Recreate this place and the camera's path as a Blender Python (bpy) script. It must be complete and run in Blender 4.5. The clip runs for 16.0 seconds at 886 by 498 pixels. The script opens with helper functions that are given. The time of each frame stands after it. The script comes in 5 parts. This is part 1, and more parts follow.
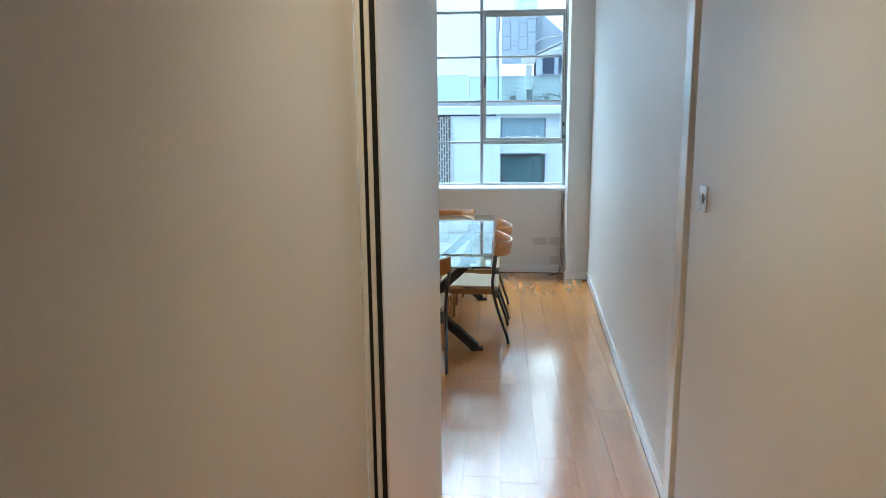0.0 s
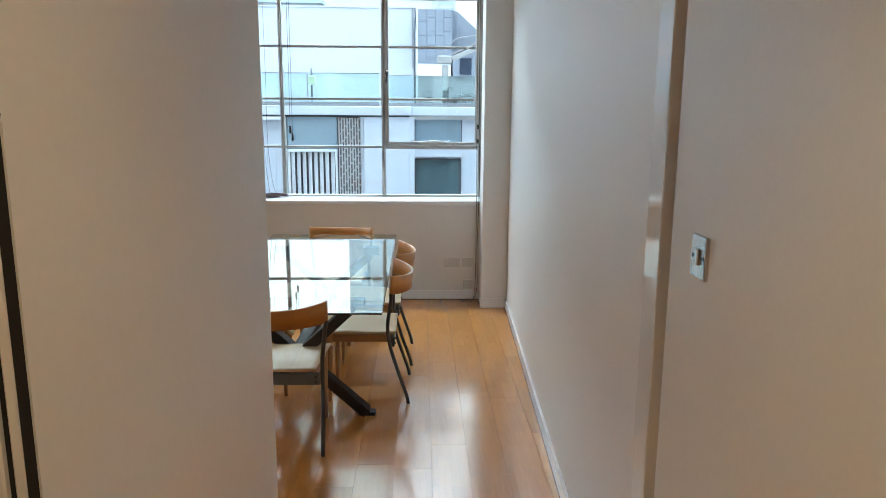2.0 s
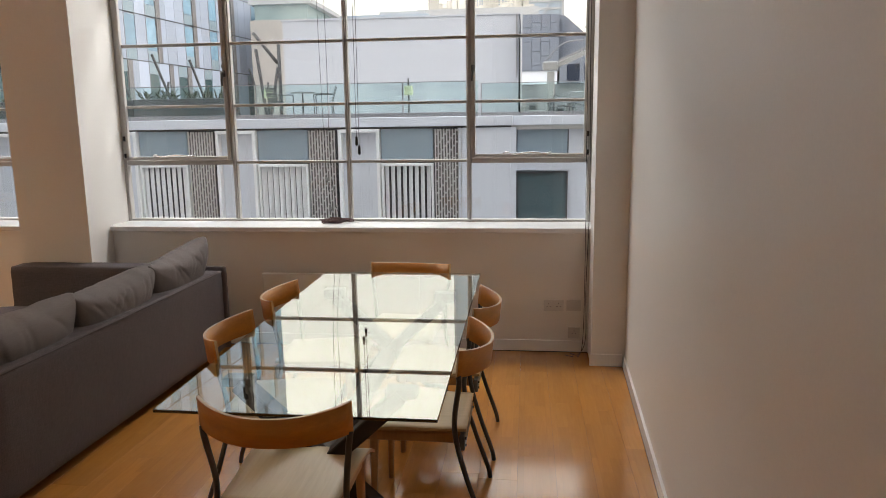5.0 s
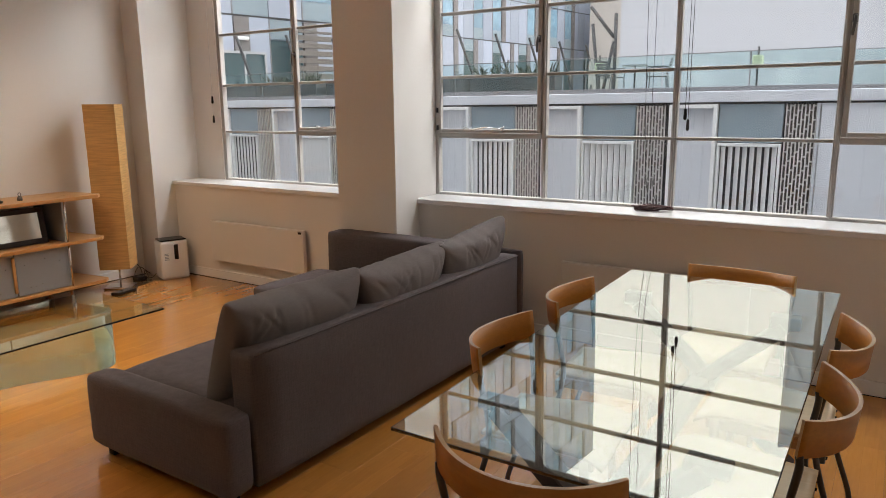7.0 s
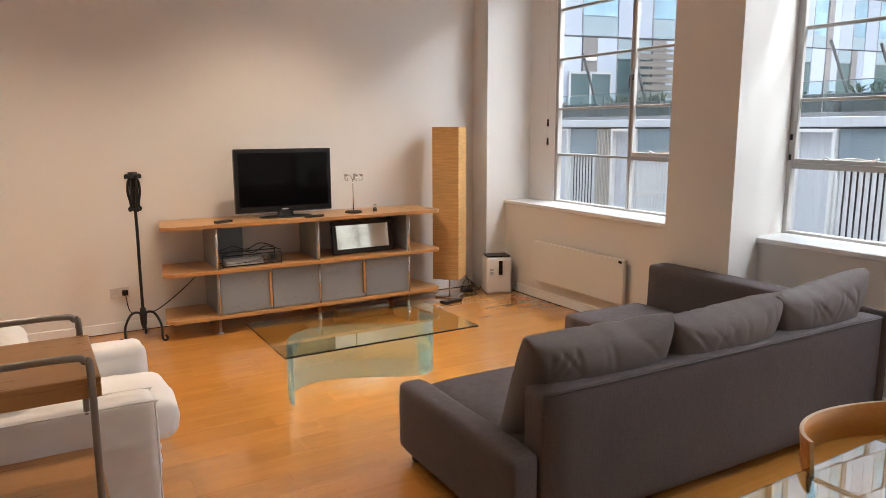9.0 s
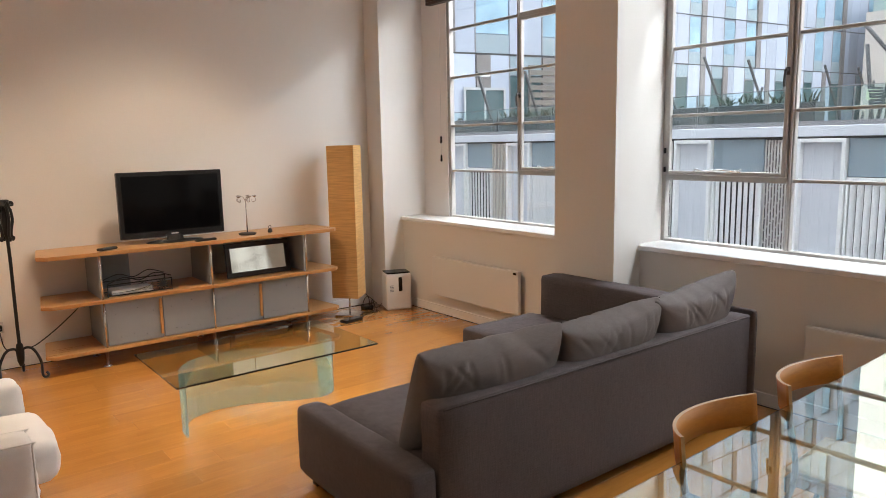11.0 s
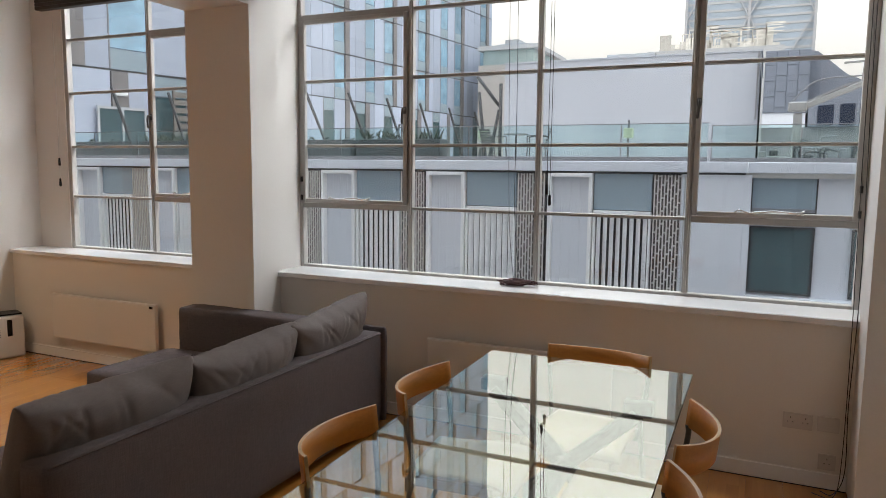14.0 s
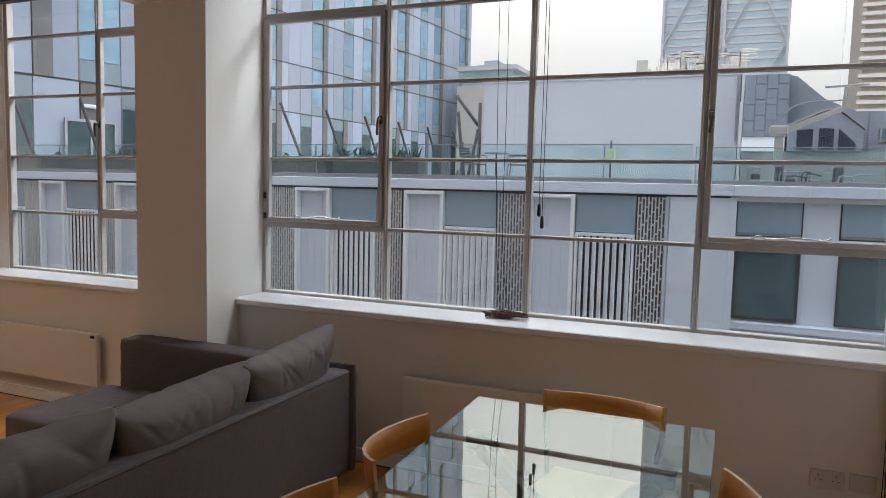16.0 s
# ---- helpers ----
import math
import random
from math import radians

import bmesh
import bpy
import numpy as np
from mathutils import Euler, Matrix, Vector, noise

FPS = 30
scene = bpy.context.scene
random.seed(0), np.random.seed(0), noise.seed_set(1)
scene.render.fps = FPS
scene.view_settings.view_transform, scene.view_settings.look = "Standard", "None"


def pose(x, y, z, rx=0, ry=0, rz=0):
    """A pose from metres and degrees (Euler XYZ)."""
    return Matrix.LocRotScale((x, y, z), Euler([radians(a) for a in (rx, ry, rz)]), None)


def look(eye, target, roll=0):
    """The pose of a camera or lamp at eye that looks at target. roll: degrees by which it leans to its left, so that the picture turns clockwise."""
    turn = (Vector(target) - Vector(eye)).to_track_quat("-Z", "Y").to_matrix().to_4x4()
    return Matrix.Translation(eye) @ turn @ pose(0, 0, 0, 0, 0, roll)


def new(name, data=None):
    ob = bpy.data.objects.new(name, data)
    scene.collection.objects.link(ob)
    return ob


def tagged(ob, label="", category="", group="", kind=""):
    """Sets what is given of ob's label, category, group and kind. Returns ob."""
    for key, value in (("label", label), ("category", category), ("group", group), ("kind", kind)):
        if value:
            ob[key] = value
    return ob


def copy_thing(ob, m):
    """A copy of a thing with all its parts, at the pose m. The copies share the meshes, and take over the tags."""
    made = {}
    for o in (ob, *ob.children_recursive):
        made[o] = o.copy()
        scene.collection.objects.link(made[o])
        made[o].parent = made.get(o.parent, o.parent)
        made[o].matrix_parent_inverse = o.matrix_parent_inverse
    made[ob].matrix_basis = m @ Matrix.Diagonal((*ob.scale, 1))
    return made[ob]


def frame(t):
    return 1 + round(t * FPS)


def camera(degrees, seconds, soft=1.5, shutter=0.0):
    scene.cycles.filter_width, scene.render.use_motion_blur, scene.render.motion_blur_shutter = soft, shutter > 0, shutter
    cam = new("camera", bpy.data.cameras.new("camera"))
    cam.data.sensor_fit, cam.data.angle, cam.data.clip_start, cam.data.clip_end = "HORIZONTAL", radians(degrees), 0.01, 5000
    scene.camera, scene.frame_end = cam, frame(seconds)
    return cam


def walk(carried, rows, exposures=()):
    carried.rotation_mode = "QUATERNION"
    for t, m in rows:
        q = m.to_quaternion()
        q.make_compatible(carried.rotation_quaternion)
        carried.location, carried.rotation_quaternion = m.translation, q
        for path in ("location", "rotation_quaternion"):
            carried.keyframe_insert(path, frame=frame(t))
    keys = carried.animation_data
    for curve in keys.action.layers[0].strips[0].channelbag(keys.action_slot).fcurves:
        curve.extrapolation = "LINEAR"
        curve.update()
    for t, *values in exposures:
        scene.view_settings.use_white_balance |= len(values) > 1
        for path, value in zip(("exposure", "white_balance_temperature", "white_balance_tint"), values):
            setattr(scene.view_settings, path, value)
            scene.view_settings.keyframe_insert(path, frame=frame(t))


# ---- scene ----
CLOUD = 5.2
CORRIDOR_W, EAST_FILL_W, WEST_FILL_W = 48, 11, 200
WINDOW_FILL_W = 235
EXPOSURES = [(0, 0.80, 4850, -7), (1.0, 0.52, 5350, -3), (2.0, 0.54, 5550, -1), (3, 0.5, 6600, 5), (5.5, -0.28, 7300, 15), (7, -0.25, 7200, 15), (7.5, -0.2, 7000, 15), (8.1, 0.12, 6700, 14), (8.5, 0.22, 6600, 13), (11, 0.15, 6700, 12), (12.4, 0.0, 6900, 12), (13.3, -0.35, 6950, 13), (14.5, -0.5, 6750, 13), (16, -0.7, 6550, 13)]
cam = camera(64.3, 16.0, soft=0.8)
PATH = [
    (0, (-0.929, -7.793, 1.79), (-1.091, -5.837, 1.407), -0.6),
    (0.5, (-0.834, -7.502, 1.784), (-0.82, -5.54, 1.396), -0.2),
    (1, (-0.751, -7.23, 1.785), (-0.69, -5.269, 1.395), 0.3),
    (1.5, (-0.763, -6.912, 1.779), (-0.696, -4.951, 1.391), 0.3),
    (2, (-0.788, -6.609, 1.769), (-0.724, -4.646, 1.39), 0.4),
    (2.5, (-0.776, -6.332, 1.779), (-0.713, -4.366, 1.418), 0.6),
    (3, (-0.764, -6.053, 1.784), (-0.725, -4.083, 1.443), 0.2),
    (3.2, (-0.773, -5.95, 1.823), (-0.745, -3.981, 1.475), 0.4),
    (5.3, (-0.69, -5.122, 1.685), (-1.023, -3.18, 1.34), -0.5),
    (5.5, (-0.701, -5.035, 1.672), (-1.11, -3.109, 1.32), -0.2),
    (6, (-0.676, -4.868, 1.677), (-1.276, -2.998, 1.3), -0.4),
    (6.5, (-0.752, -4.679, 1.661), (-1.566, -2.895, 1.271), -0.5),
    (7, (-0.811, -4.564, 1.668), (-1.877, -2.919, 1.272), -0.6),
    (7.5, (-0.858, -4.435, 1.674), (-2.179, -2.984, 1.288), -0.6),
    (8, (-0.865, -4.357, 1.706), (-2.399, -3.128, 1.334), -0.5),
    (8.5, (-0.9, -4.352, 1.721), (-2.568, -3.307, 1.366), -0.3),
    (8.7, (-0.9, -4.356, 1.715), (-2.603, -3.365, 1.372), -0.2),
    (10.8, (-0.849, -4.341, 1.742), (-2.454, -3.18, 1.459), -0.9),
    (11, (-0.837, -4.329, 1.738), (-2.392, -3.108, 1.437), -1.1),
    (11.5, (-0.812, -4.354, 1.716), (-2.217, -2.976, 1.366), -1.3),
    (12, (-0.781, -4.344, 1.712), (-2.023, -2.826, 1.321), -1.3),
    (12.5, (-0.753, -4.318, 1.696), (-1.845, -2.688, 1.309), -0.8),
    (13, (-0.74, -4.302, 1.705), (-1.709, -2.588, 1.352), -0.3),
    (13.5, (-0.731, -4.286, 1.715), (-1.609, -2.513, 1.422), 0.2),
    (14, (-0.734, -4.263, 1.736), (-1.551, -2.452, 1.508), 0.6),
    (14.5, (-0.723, -4.178, 1.747), (-1.506, -2.346, 1.572), 0.8),
    (15, (-0.744, -4.064, 1.726), (-1.502, -2.218, 1.58), 1.0),
    (15.5, (-0.869, -3.935, 1.731), (-1.599, -2.079, 1.576), 1.2),
    (16, (-0.966, -3.779, 1.719), (-1.726, -1.937, 1.547), 1.4),
]
walk(cam, [(t, look(eye, target, roll)) for t, eye, target, roll in PATH], EXPOSURES)

# ---- light ----
world = bpy.data.worlds.new("sky")
scene.world = world
world.use_nodes = True
wn, wl = world.node_tree.nodes, world.node_tree.links
wn.clear()
sky = wn.new("ShaderNodeTexSky")
sky.sky_type = "NISHITA"
sky.sun_disc = False
sky.sun_elevation = radians(38)
sky.sun_rotation = radians(215)
sky.dust_density = 3.0
cover = wn.new("ShaderNodeTexNoise")
cover.inputs["Scale"].default_value = 1.6
cover.inputs["Detail"].default_value = 5.0
ramp = wn.new("ShaderNodeValToRGB")
ramp.color_ramp.elements[0].position, ramp.color_ramp.elements[1].position = 0.3, 0.75
ramp.color_ramp.elements[0].color = (0.90, 0.90, 0.87, 1)
ramp.color_ramp.elements[1].color = (1.0, 0.98, 0.92, 1)
wl.new(cover.outputs["Fac"], ramp.inputs["Fac"])
bg_sky, bg_cloud, add, wout = wn.new("ShaderNodeBackground"), wn.new("ShaderNodeBackground"), wn.new("ShaderNodeAddShader"), wn.new("ShaderNodeOutputWorld")
bg_sky.inputs["Strength"].default_value = 0.05
# an overcast sky is far brighter overhead than at the horizon
way, xyz, high, scaled = wn.new("ShaderNodeTexCoord"), wn.new("ShaderNodeSeparateXYZ"), wn.new("ShaderNodeMath"), wn.new("ShaderNodeMath")
wl.new(way.outputs["Generated"], xyz.inputs[0])
high.operation, scaled.operation = "MULTIPLY_ADD", "MULTIPLY"
high.use_clamp = False
clip = wn.new("ShaderNodeMath")
clip.operation = "MAXIMUM"
clip.inputs[1].default_value = 0.0
wl.new(xyz.outputs["Z"], clip.inputs[0])
rise = wn.new("ShaderNodeMath")
rise.operation = "POWER"
rise.inputs[1].default_value = 1.05
wl.new(clip.outputs[0], rise.inputs[0])
wl.new(rise.outputs[0], high.inputs[0])
high.inputs[1].default_value, high.inputs[2].default_value = 1.0, 0.13
wl.new(high.outputs[0], scaled.inputs[0])
scaled.inputs[1].default_value = CLOUD
wl.new(scaled.outputs[0], bg_cloud.inputs["Strength"])
wl.new(sky.outputs[0], bg_sky.inputs["Color"])
# cream towards the horizon, bluer overhead
blue, tint = wn.new("ShaderNodeMapRange"), wn.new("ShaderNodeMixRGB")
blue.inputs["From Min"].default_value, blue.inputs["From Max"].default_value = 0.42, 0.95
wl.new(clip.outputs[0], blue.inputs["Value"])
wl.new(blue.outputs["Result"], tint.inputs[0])
wl.new(ramp.outputs[0], tint.inputs[1])
tint.inputs[2].default_value = (0.70, 0.84, 1.0, 1)
wl.new(tint.outputs[0], bg_cloud.inputs["Color"])
wl.new(bg_sky.outputs[0], add.inputs[0])
wl.new(bg_cloud.outputs[0], add.inputs[1])
wl.new(add.outputs[0], wout.inputs[0])

sun = new("sun", bpy.data.lights.new("sun", "SUN"))
sun.data.energy, sun.data.angle, sun.data.color = 0.6, radians(12), (1.0, 0.95, 0.88)
sun.matrix_world = look((-20, -30, 30), (0, 10, 0))


def window_fill(x0, x1, watts):
    """A fill lamp added out of view outside a window's opening, in place of the overhead sky; it looks in and down."""
    ob = new("window_fill_lamp", bpy.data.lights.new("window_fill_lamp", "AREA"))
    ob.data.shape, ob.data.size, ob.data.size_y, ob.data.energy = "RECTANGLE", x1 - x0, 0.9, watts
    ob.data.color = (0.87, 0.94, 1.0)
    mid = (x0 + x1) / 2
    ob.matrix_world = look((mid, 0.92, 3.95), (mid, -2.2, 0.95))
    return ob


window_fill(-4.0, -0.25, WINDOW_FILL_W)
window_fill(-6.6, -4.6, WINDOW_FILL_W * 0.85)


def downlight_lamp(x, y, z, watts, spread, soft, color):
    ob = new("downlight_bulb", bpy.data.lights.new("downlight_bulb", "SPOT"))
    ob.data.energy, ob.data.spot_size, ob.data.spot_blend, ob.data.shadow_soft_size = watts, radians(spread), 0.9, soft
    ob.data.color = color
    ob.matrix_world = pose(x, y, z)
    return ob


# ---- materials ----
def material(name, color, rough=0.6, metal=0.0, scale=30.0, vary=0.06, bump=0.1, big=1.2, spec=0.5, object_vary=0.0):
    """A surface with a fine grain and broad patches, and a little relief."""
    m = bpy.data.materials.new(name)
    m.use_nodes = True
    n, l = m.node_tree.nodes, m.node_tree.links
    b = n["Principled BSDF"]
    b.inputs["Metallic"].default_value = metal
    b.inputs["Specular IOR Level"].default_value = spec
    geo = n.new("ShaderNodeTexCoord")
    fine, broad = n.new("ShaderNodeTexNoise"), n.new("ShaderNodeTexNoise")
    fine.inputs["Scale"].default_value, broad.inputs["Scale"].default_value = scale, big
    fine.inputs["Detail"].default_value = 4.0
    l.new(geo.outputs["Object"], fine.inputs["Vector"])
    l.new(geo.outputs["Object"], broad.inputs["Vector"])
    mixed = n.new("ShaderNodeMath")
    mixed.operation = "ADD"
    l.new(fine.outputs["Fac"], mixed.inputs[0])
    l.new(broad.outputs["Fac"], mixed.inputs[1])
    ran = n.new("ShaderNodeMapRange")
    ran.inputs["From Min"].default_value, ran.inputs["From Max"].default_value = 0.6, 1.4
    ran.inputs["To Min"].default_value, ran.inputs["To Max"].default_value = 1 - vary, 1 + vary
    l.new(mixed.outputs[0], ran.inputs["Value"])
    val = ran.outputs["Result"]
    if object_vary:
        info, r2, mul = n.new("ShaderNodeObjectInfo"), n.new("ShaderNodeMapRange"), n.new("ShaderNodeMath")
        r2.inputs["To Min"].default_value, r2.inputs["To Max"].default_value = 1 - object_vary, 1 + object_vary
        l.new(info.outputs["Random"], r2.inputs["Value"])
        mul.operation = "MULTIPLY"
        l.new(val, mul.inputs[0])
        l.new(r2.outputs["Result"], mul.inputs[1])
        val = mul.outputs[0]
    hsv = n.new("ShaderNodeHueSaturation")
    hsv.inputs["Color"].default_value = (*color, 1)
    l.new(val, hsv.inputs["Value"])
    l.new(hsv.outputs["Color"], b.inputs["Base Color"])
    rr = n.new("ShaderNodeMapRange")
    rr.inputs["To Min"].default_value, rr.inputs["To Max"].default_value = max(0.02, rough - 0.06), min(1, rough + 0.06)
    l.new(broad.outputs["Fac"], rr.inputs["Value"])
    l.new(rr.outputs["Result"], b.inputs["Roughness"])
    if bump:
        bp = n.new("ShaderNodeBump")
        bp.inputs["Strength"].default_value = bump
        bp.inputs["Distance"].default_value = 0.004
        l.new(fine.outputs["Fac"], bp.inputs["Height"])
        l.new(bp.outputs["Normal"], b.inputs["Normal"])
    return m


def wood(name, light, dark, rough=0.35, axis=1, stretch=14.0, scale=9.0, object_vary=0.0, coat=0.0, strips=False):
    """Wood with grain along one axis; strips: three staves side by side, as in laminate boards."""
    m = bpy.data.materials.new(name)
    m.use_nodes = True
    n, l = m.node_tree.nodes, m.node_tree.links
    b = n["Principled BSDF"]
    b.inputs["Coat Weight"].default_value = coat
    b.inputs["Coat Roughness"].default_value = 0.12
    co, mp = n.new("ShaderNodeTexCoord"), n.new("ShaderNodeMapping")
    sc = [stretch, stretch, stretch]
    sc[axis] = 1.0
    mp.inputs["Scale"].default_value = sc
    l.new(co.outputs["Object"], mp.inputs["Vector"])
    grain = n.new("ShaderNodeTexNoise")
    grain.noise_dimensions = "4D"
    grain.inputs["Scale"].default_value, grain.inputs["Detail"].default_value, grain.inputs["Distortion"].default_value = scale, 5.0, 0.6
    info = n.new("ShaderNodeObjectInfo")
    times = n.new("ShaderNodeMath")
    times.operation = "MULTIPLY"
    times.inputs[1].default_value = 40.0
    l.new(info.outputs["Random"], times.inputs[0])
    l.new(times.outputs[0], grain.inputs["W"])
    l.new(mp.outputs["Vector"], grain.inputs["Vector"])
    mix = n.new("ShaderNodeMixRGB")
    mix.inputs[1].default_value, mix.inputs[2].default_value = (*dark, 1), (*light, 1)
    rp = n.new("ShaderNodeMapRange")
    rp.inputs["From Min"].default_value, rp.inputs["From Max"].default_value = 0.3, 0.7
    l.new(grain.outputs["Fac"], rp.inputs["Value"])
    l.new(rp.outputs["Result"], mix.inputs[0])
    col = mix.outputs[0]
    if object_vary or strips:
        hsv = n.new("ShaderNodeHueSaturation")
        r2 = n.new("ShaderNodeMapRange")
        r2.inputs["To Min"].default_value, r2.inputs["To Max"].default_value = 1 - object_vary, 1 + object_vary
        l.new(info.outputs["Random"], r2.inputs["Value"])
        val = r2.outputs["Result"]
        if strips:
            bk = n.new("ShaderNodeTexBrick")
            bk.offset = 0.37
            bk.inputs["Color1"].default_value, bk.inputs["Color2"].default_value = (0.93, 0.93, 0.93, 1), (1.05, 1.05, 1.05, 1)
            bk.inputs["Mortar"].default_value = (0.9, 0.9, 0.9, 1)
            bk.inputs["Scale"].default_value = 1.0
            bk.inputs["Mortar Size"].default_value = 0.0006
            bk.inputs["Brick Width"].default_value, bk.inputs["Row Height"].default_value = 0.42, 0.0633
            turn = n.new("ShaderNodeMapping")
            turn.inputs["Rotation"].default_value = (0, 0, radians(90))
            shift = n.new("ShaderNodeCombineXYZ")
            l.new(times.outputs[0], shift.inputs[0])
            l.new(shift.outputs[0], turn.inputs["Location"])
            l.new(co.outputs["Object"], turn.inputs["Vector"])
            l.new(turn.outputs["Vector"], bk.inputs["Vector"])
            mm = n.new("ShaderNodeMath")
            mm.operation = "MULTIPLY"
            l.new(val, mm.inputs[0])
            l.new(bk.outputs["Color"], mm.inputs[1])
            val = mm.outputs[0]
        l.new(val, hsv.inputs["Value"])
        l.new(col, hsv.inputs["Color"])
        col = hsv.outputs["Color"]
    l.new(col, b.inputs["Base Color"])
    r3 = n.new("ShaderNodeMapRange")
    r3.inputs["To Min"].default_value, r3.inputs["To Max"].default_value = rough - 0.05, rough + 0.08
    l.new(grain.outputs["Fac"], r3.inputs["Value"])
    l.new(r3.outputs["Result"], b.inputs["Roughness"])
    bp = n.new("ShaderNodeBump")
    bp.inputs["Strength"].default_value, bp.inputs["Distance"].default_value = 0.06, 0.002
    l.new(grain.outputs["Fac"], bp.inputs["Height"])
    l.new(bp.outputs["Normal"], b.inputs["Normal"])
    return m


def glass(name, color, rough=0.0, ior=1.5):
    m = bpy.data.materials.new(name)
    m.use_nodes = True
    n, l = m.node_tree.nodes, m.node_tree.links
    n.clear()
    g, o = n.new("ShaderNodeBsdfGlass"), n.new("ShaderNodeOutputMaterial")
    g.inputs["Color"].default_value, g.inputs["Roughness"].default_value, g.inputs["IOR"].default_value = (*color, 1), rough, ior
    l.new(g.outputs[0], o.inputs[0])
    return m


def weave(name, color, vary=0.24, fine=260, long=14, level=False):
    """Upholstery cloth: slubby threads along both directions over broad uneven patches."""
    m = material(name, color, 0.95, scale=300, vary=0.12, bump=0.3, big=2.5, spec=0.15)
    n, l = m.node_tree.nodes, m.node_tree.links
    b = n["Principled BSDF"]
    co = n.new("ShaderNodeTexCoord")
    total = None
    for sc in (((long, long, fine),) if level else ((fine, fine, long), (long, long, fine))):
        mp, tex = n.new("ShaderNodeMapping"), n.new("ShaderNodeTexNoise")
        mp.inputs["Scale"].default_value = sc
        tex.inputs["Scale"].default_value, tex.inputs["Detail"].default_value = 1.0, 2.0
        l.new(co.outputs["Object"], mp.inputs["Vector"])
        l.new(mp.outputs["Vector"], tex.inputs["Vector"])
        if total is None:
            total = tex.outputs["Fac"]
        else:
            add = n.new("ShaderNodeMath")
            add.operation = "ADD"
            l.new(total, add.inputs[0])
            l.new(tex.outputs["Fac"], add.inputs[1])
            total = add.outputs[0]
    ran, mul = n.new("ShaderNodeMapRange"), n.new("ShaderNodeHueSaturation")
    ran.inputs["From Min"].default_value, ran.inputs["From Max"].default_value = (0.35, 0.65) if level else (0.7, 1.3)
    ran.inputs["To Min"].default_value, ran.inputs["To Max"].default_value = 1 - vary, 1 + vary
    l.new(total, ran.inputs["Value"])
    l.new(b.inputs["Base Color"].links[0].from_socket, mul.inputs["Color"])
    l.new(ran.outputs["Result"], mul.inputs["Value"])
    l.new(mul.outputs["Color"], b.inputs["Base Color"])
    return m


PAINT = material("wall_paint", (0.80, 0.775, 0.74), 0.42, scale=90, vary=0.025, bump=0.05, big=0.9)
CEIL = material("ceiling_paint", (0.80, 0.79, 0.77), 0.8, scale=70, vary=0.02, bump=0.05)
TRIM = material("gloss_white_trim", (0.90, 0.89, 0.88), 0.16, scale=60, vary=0.02, bump=0.03)
JAMB = material("high_gloss_white_paint", (0.84, 0.83, 0.82), 0.07, scale=60, vary=0.02, bump=0.01)
SILL = material("sill_paint", (0.82, 0.82, 0.82), 0.22, scale=40, vary=0.03, bump=0.03)
STEEL_PAINT = material("window_paint", (0.44, 0.42, 0.395), 0.4, scale=80, vary=0.05, bump=0.08)
FLOOR = wood("floor_boards", (0.585, 0.25, 0.052), (0.535, 0.222, 0.044), rough=0.22, axis=1, stretch=9, scale=6, object_vary=0.07, coat=1.0, strips=True)
GAP = material("floor_joint", (0.24, 0.125, 0.05), 0.8)
PLY = wood("plywood_back", (0.56, 0.225, 0.036), (0.48, 0.18, 0.028), rough=0.40, axis=0, stretch=18, scale=4, object_vary=0.05)
PLY_EDGE = wood("plywood_edge", (0.62, 0.42, 0.22), (0.50, 0.32, 0.15), rough=0.4, axis=0, stretch=10, scale=6)
SEAT = wood("plywood_seat", (0.62, 0.48, 0.30), (0.55, 0.41, 0.25), rough=0.30, axis=1, stretch=18, scale=4)
LEG_WOOD = wood("beech_leg", (0.50, 0.25, 0.09), (0.42, 0.20, 0.07), rough=0.35, axis=2, stretch=14, scale=6)
TUBE = material("grey_lacquered_steel", (0.09, 0.085, 0.08), 0.35, metal=0.6, scale=60, vary=0.08, bump=0.03)
RAIL = material("grey_rail", (0.16, 0.165, 0.17), 0.4, metal=0.5, scale=60, vary=0.06, bump=0.03)
WENGE = wood("dark_stained_wood", (0.030, 0.018, 0.013), (0.016, 0.010, 0.008), rough=0.62, axis=2, stretch=16, scale=6)
SOFA = weave("charcoal_fabric", (0.125, 0.108, 0.112), 0.15, 320, 22)
PILLOW = weave("charcoal_cushion_fabric", (0.175, 0.155, 0.150), 0.08, 420, 30)
SLIP = material("white_cotton_slipcover", (0.86, 0.84, 0.82), 0.9, scale=250, vary=0.05, bump=0.3, big=5.0, spec=0.2)
SHELF = wood("beech_shelf", (0.52, 0.27, 0.10), (0.44, 0.215, 0.075), rough=0.28, axis=1, stretch=16, scale=4)
GREY = material("grey_panel", (0.26, 0.285, 0.305), 0.5, metal=0.1, scale=120, vary=0.05, bump=0.05)
HOOP = material("matt_grey_tube", (0.30, 0.29, 0.28), 0.42, metal=0.8, scale=80, vary=0.05, bump=0.02)
CHROME = material("brushed_metal", (0.62, 0.61, 0.60), 0.25, metal=1.0, scale=80, vary=0.05, bump=0.02)
IRON = material("black_wrought_iron", (0.02, 0.02, 0.02), 0.5, metal=0.4, scale=90, vary=0.2, bump=0.3)
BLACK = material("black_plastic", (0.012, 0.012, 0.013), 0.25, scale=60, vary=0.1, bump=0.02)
SCREEN = material("black_screen", (0.003, 0.003, 0.0035), 0.08, scale=20, vary=0.05, bump=0.0, spec=0.15)
PALE = material("pale_print", (0.6, 0.6, 0.6), 0.4)
SOCKET = material("off_white_plastic", (0.64, 0.615, 0.59), 0.3, scale=80, vary=0.02, bump=0.02)
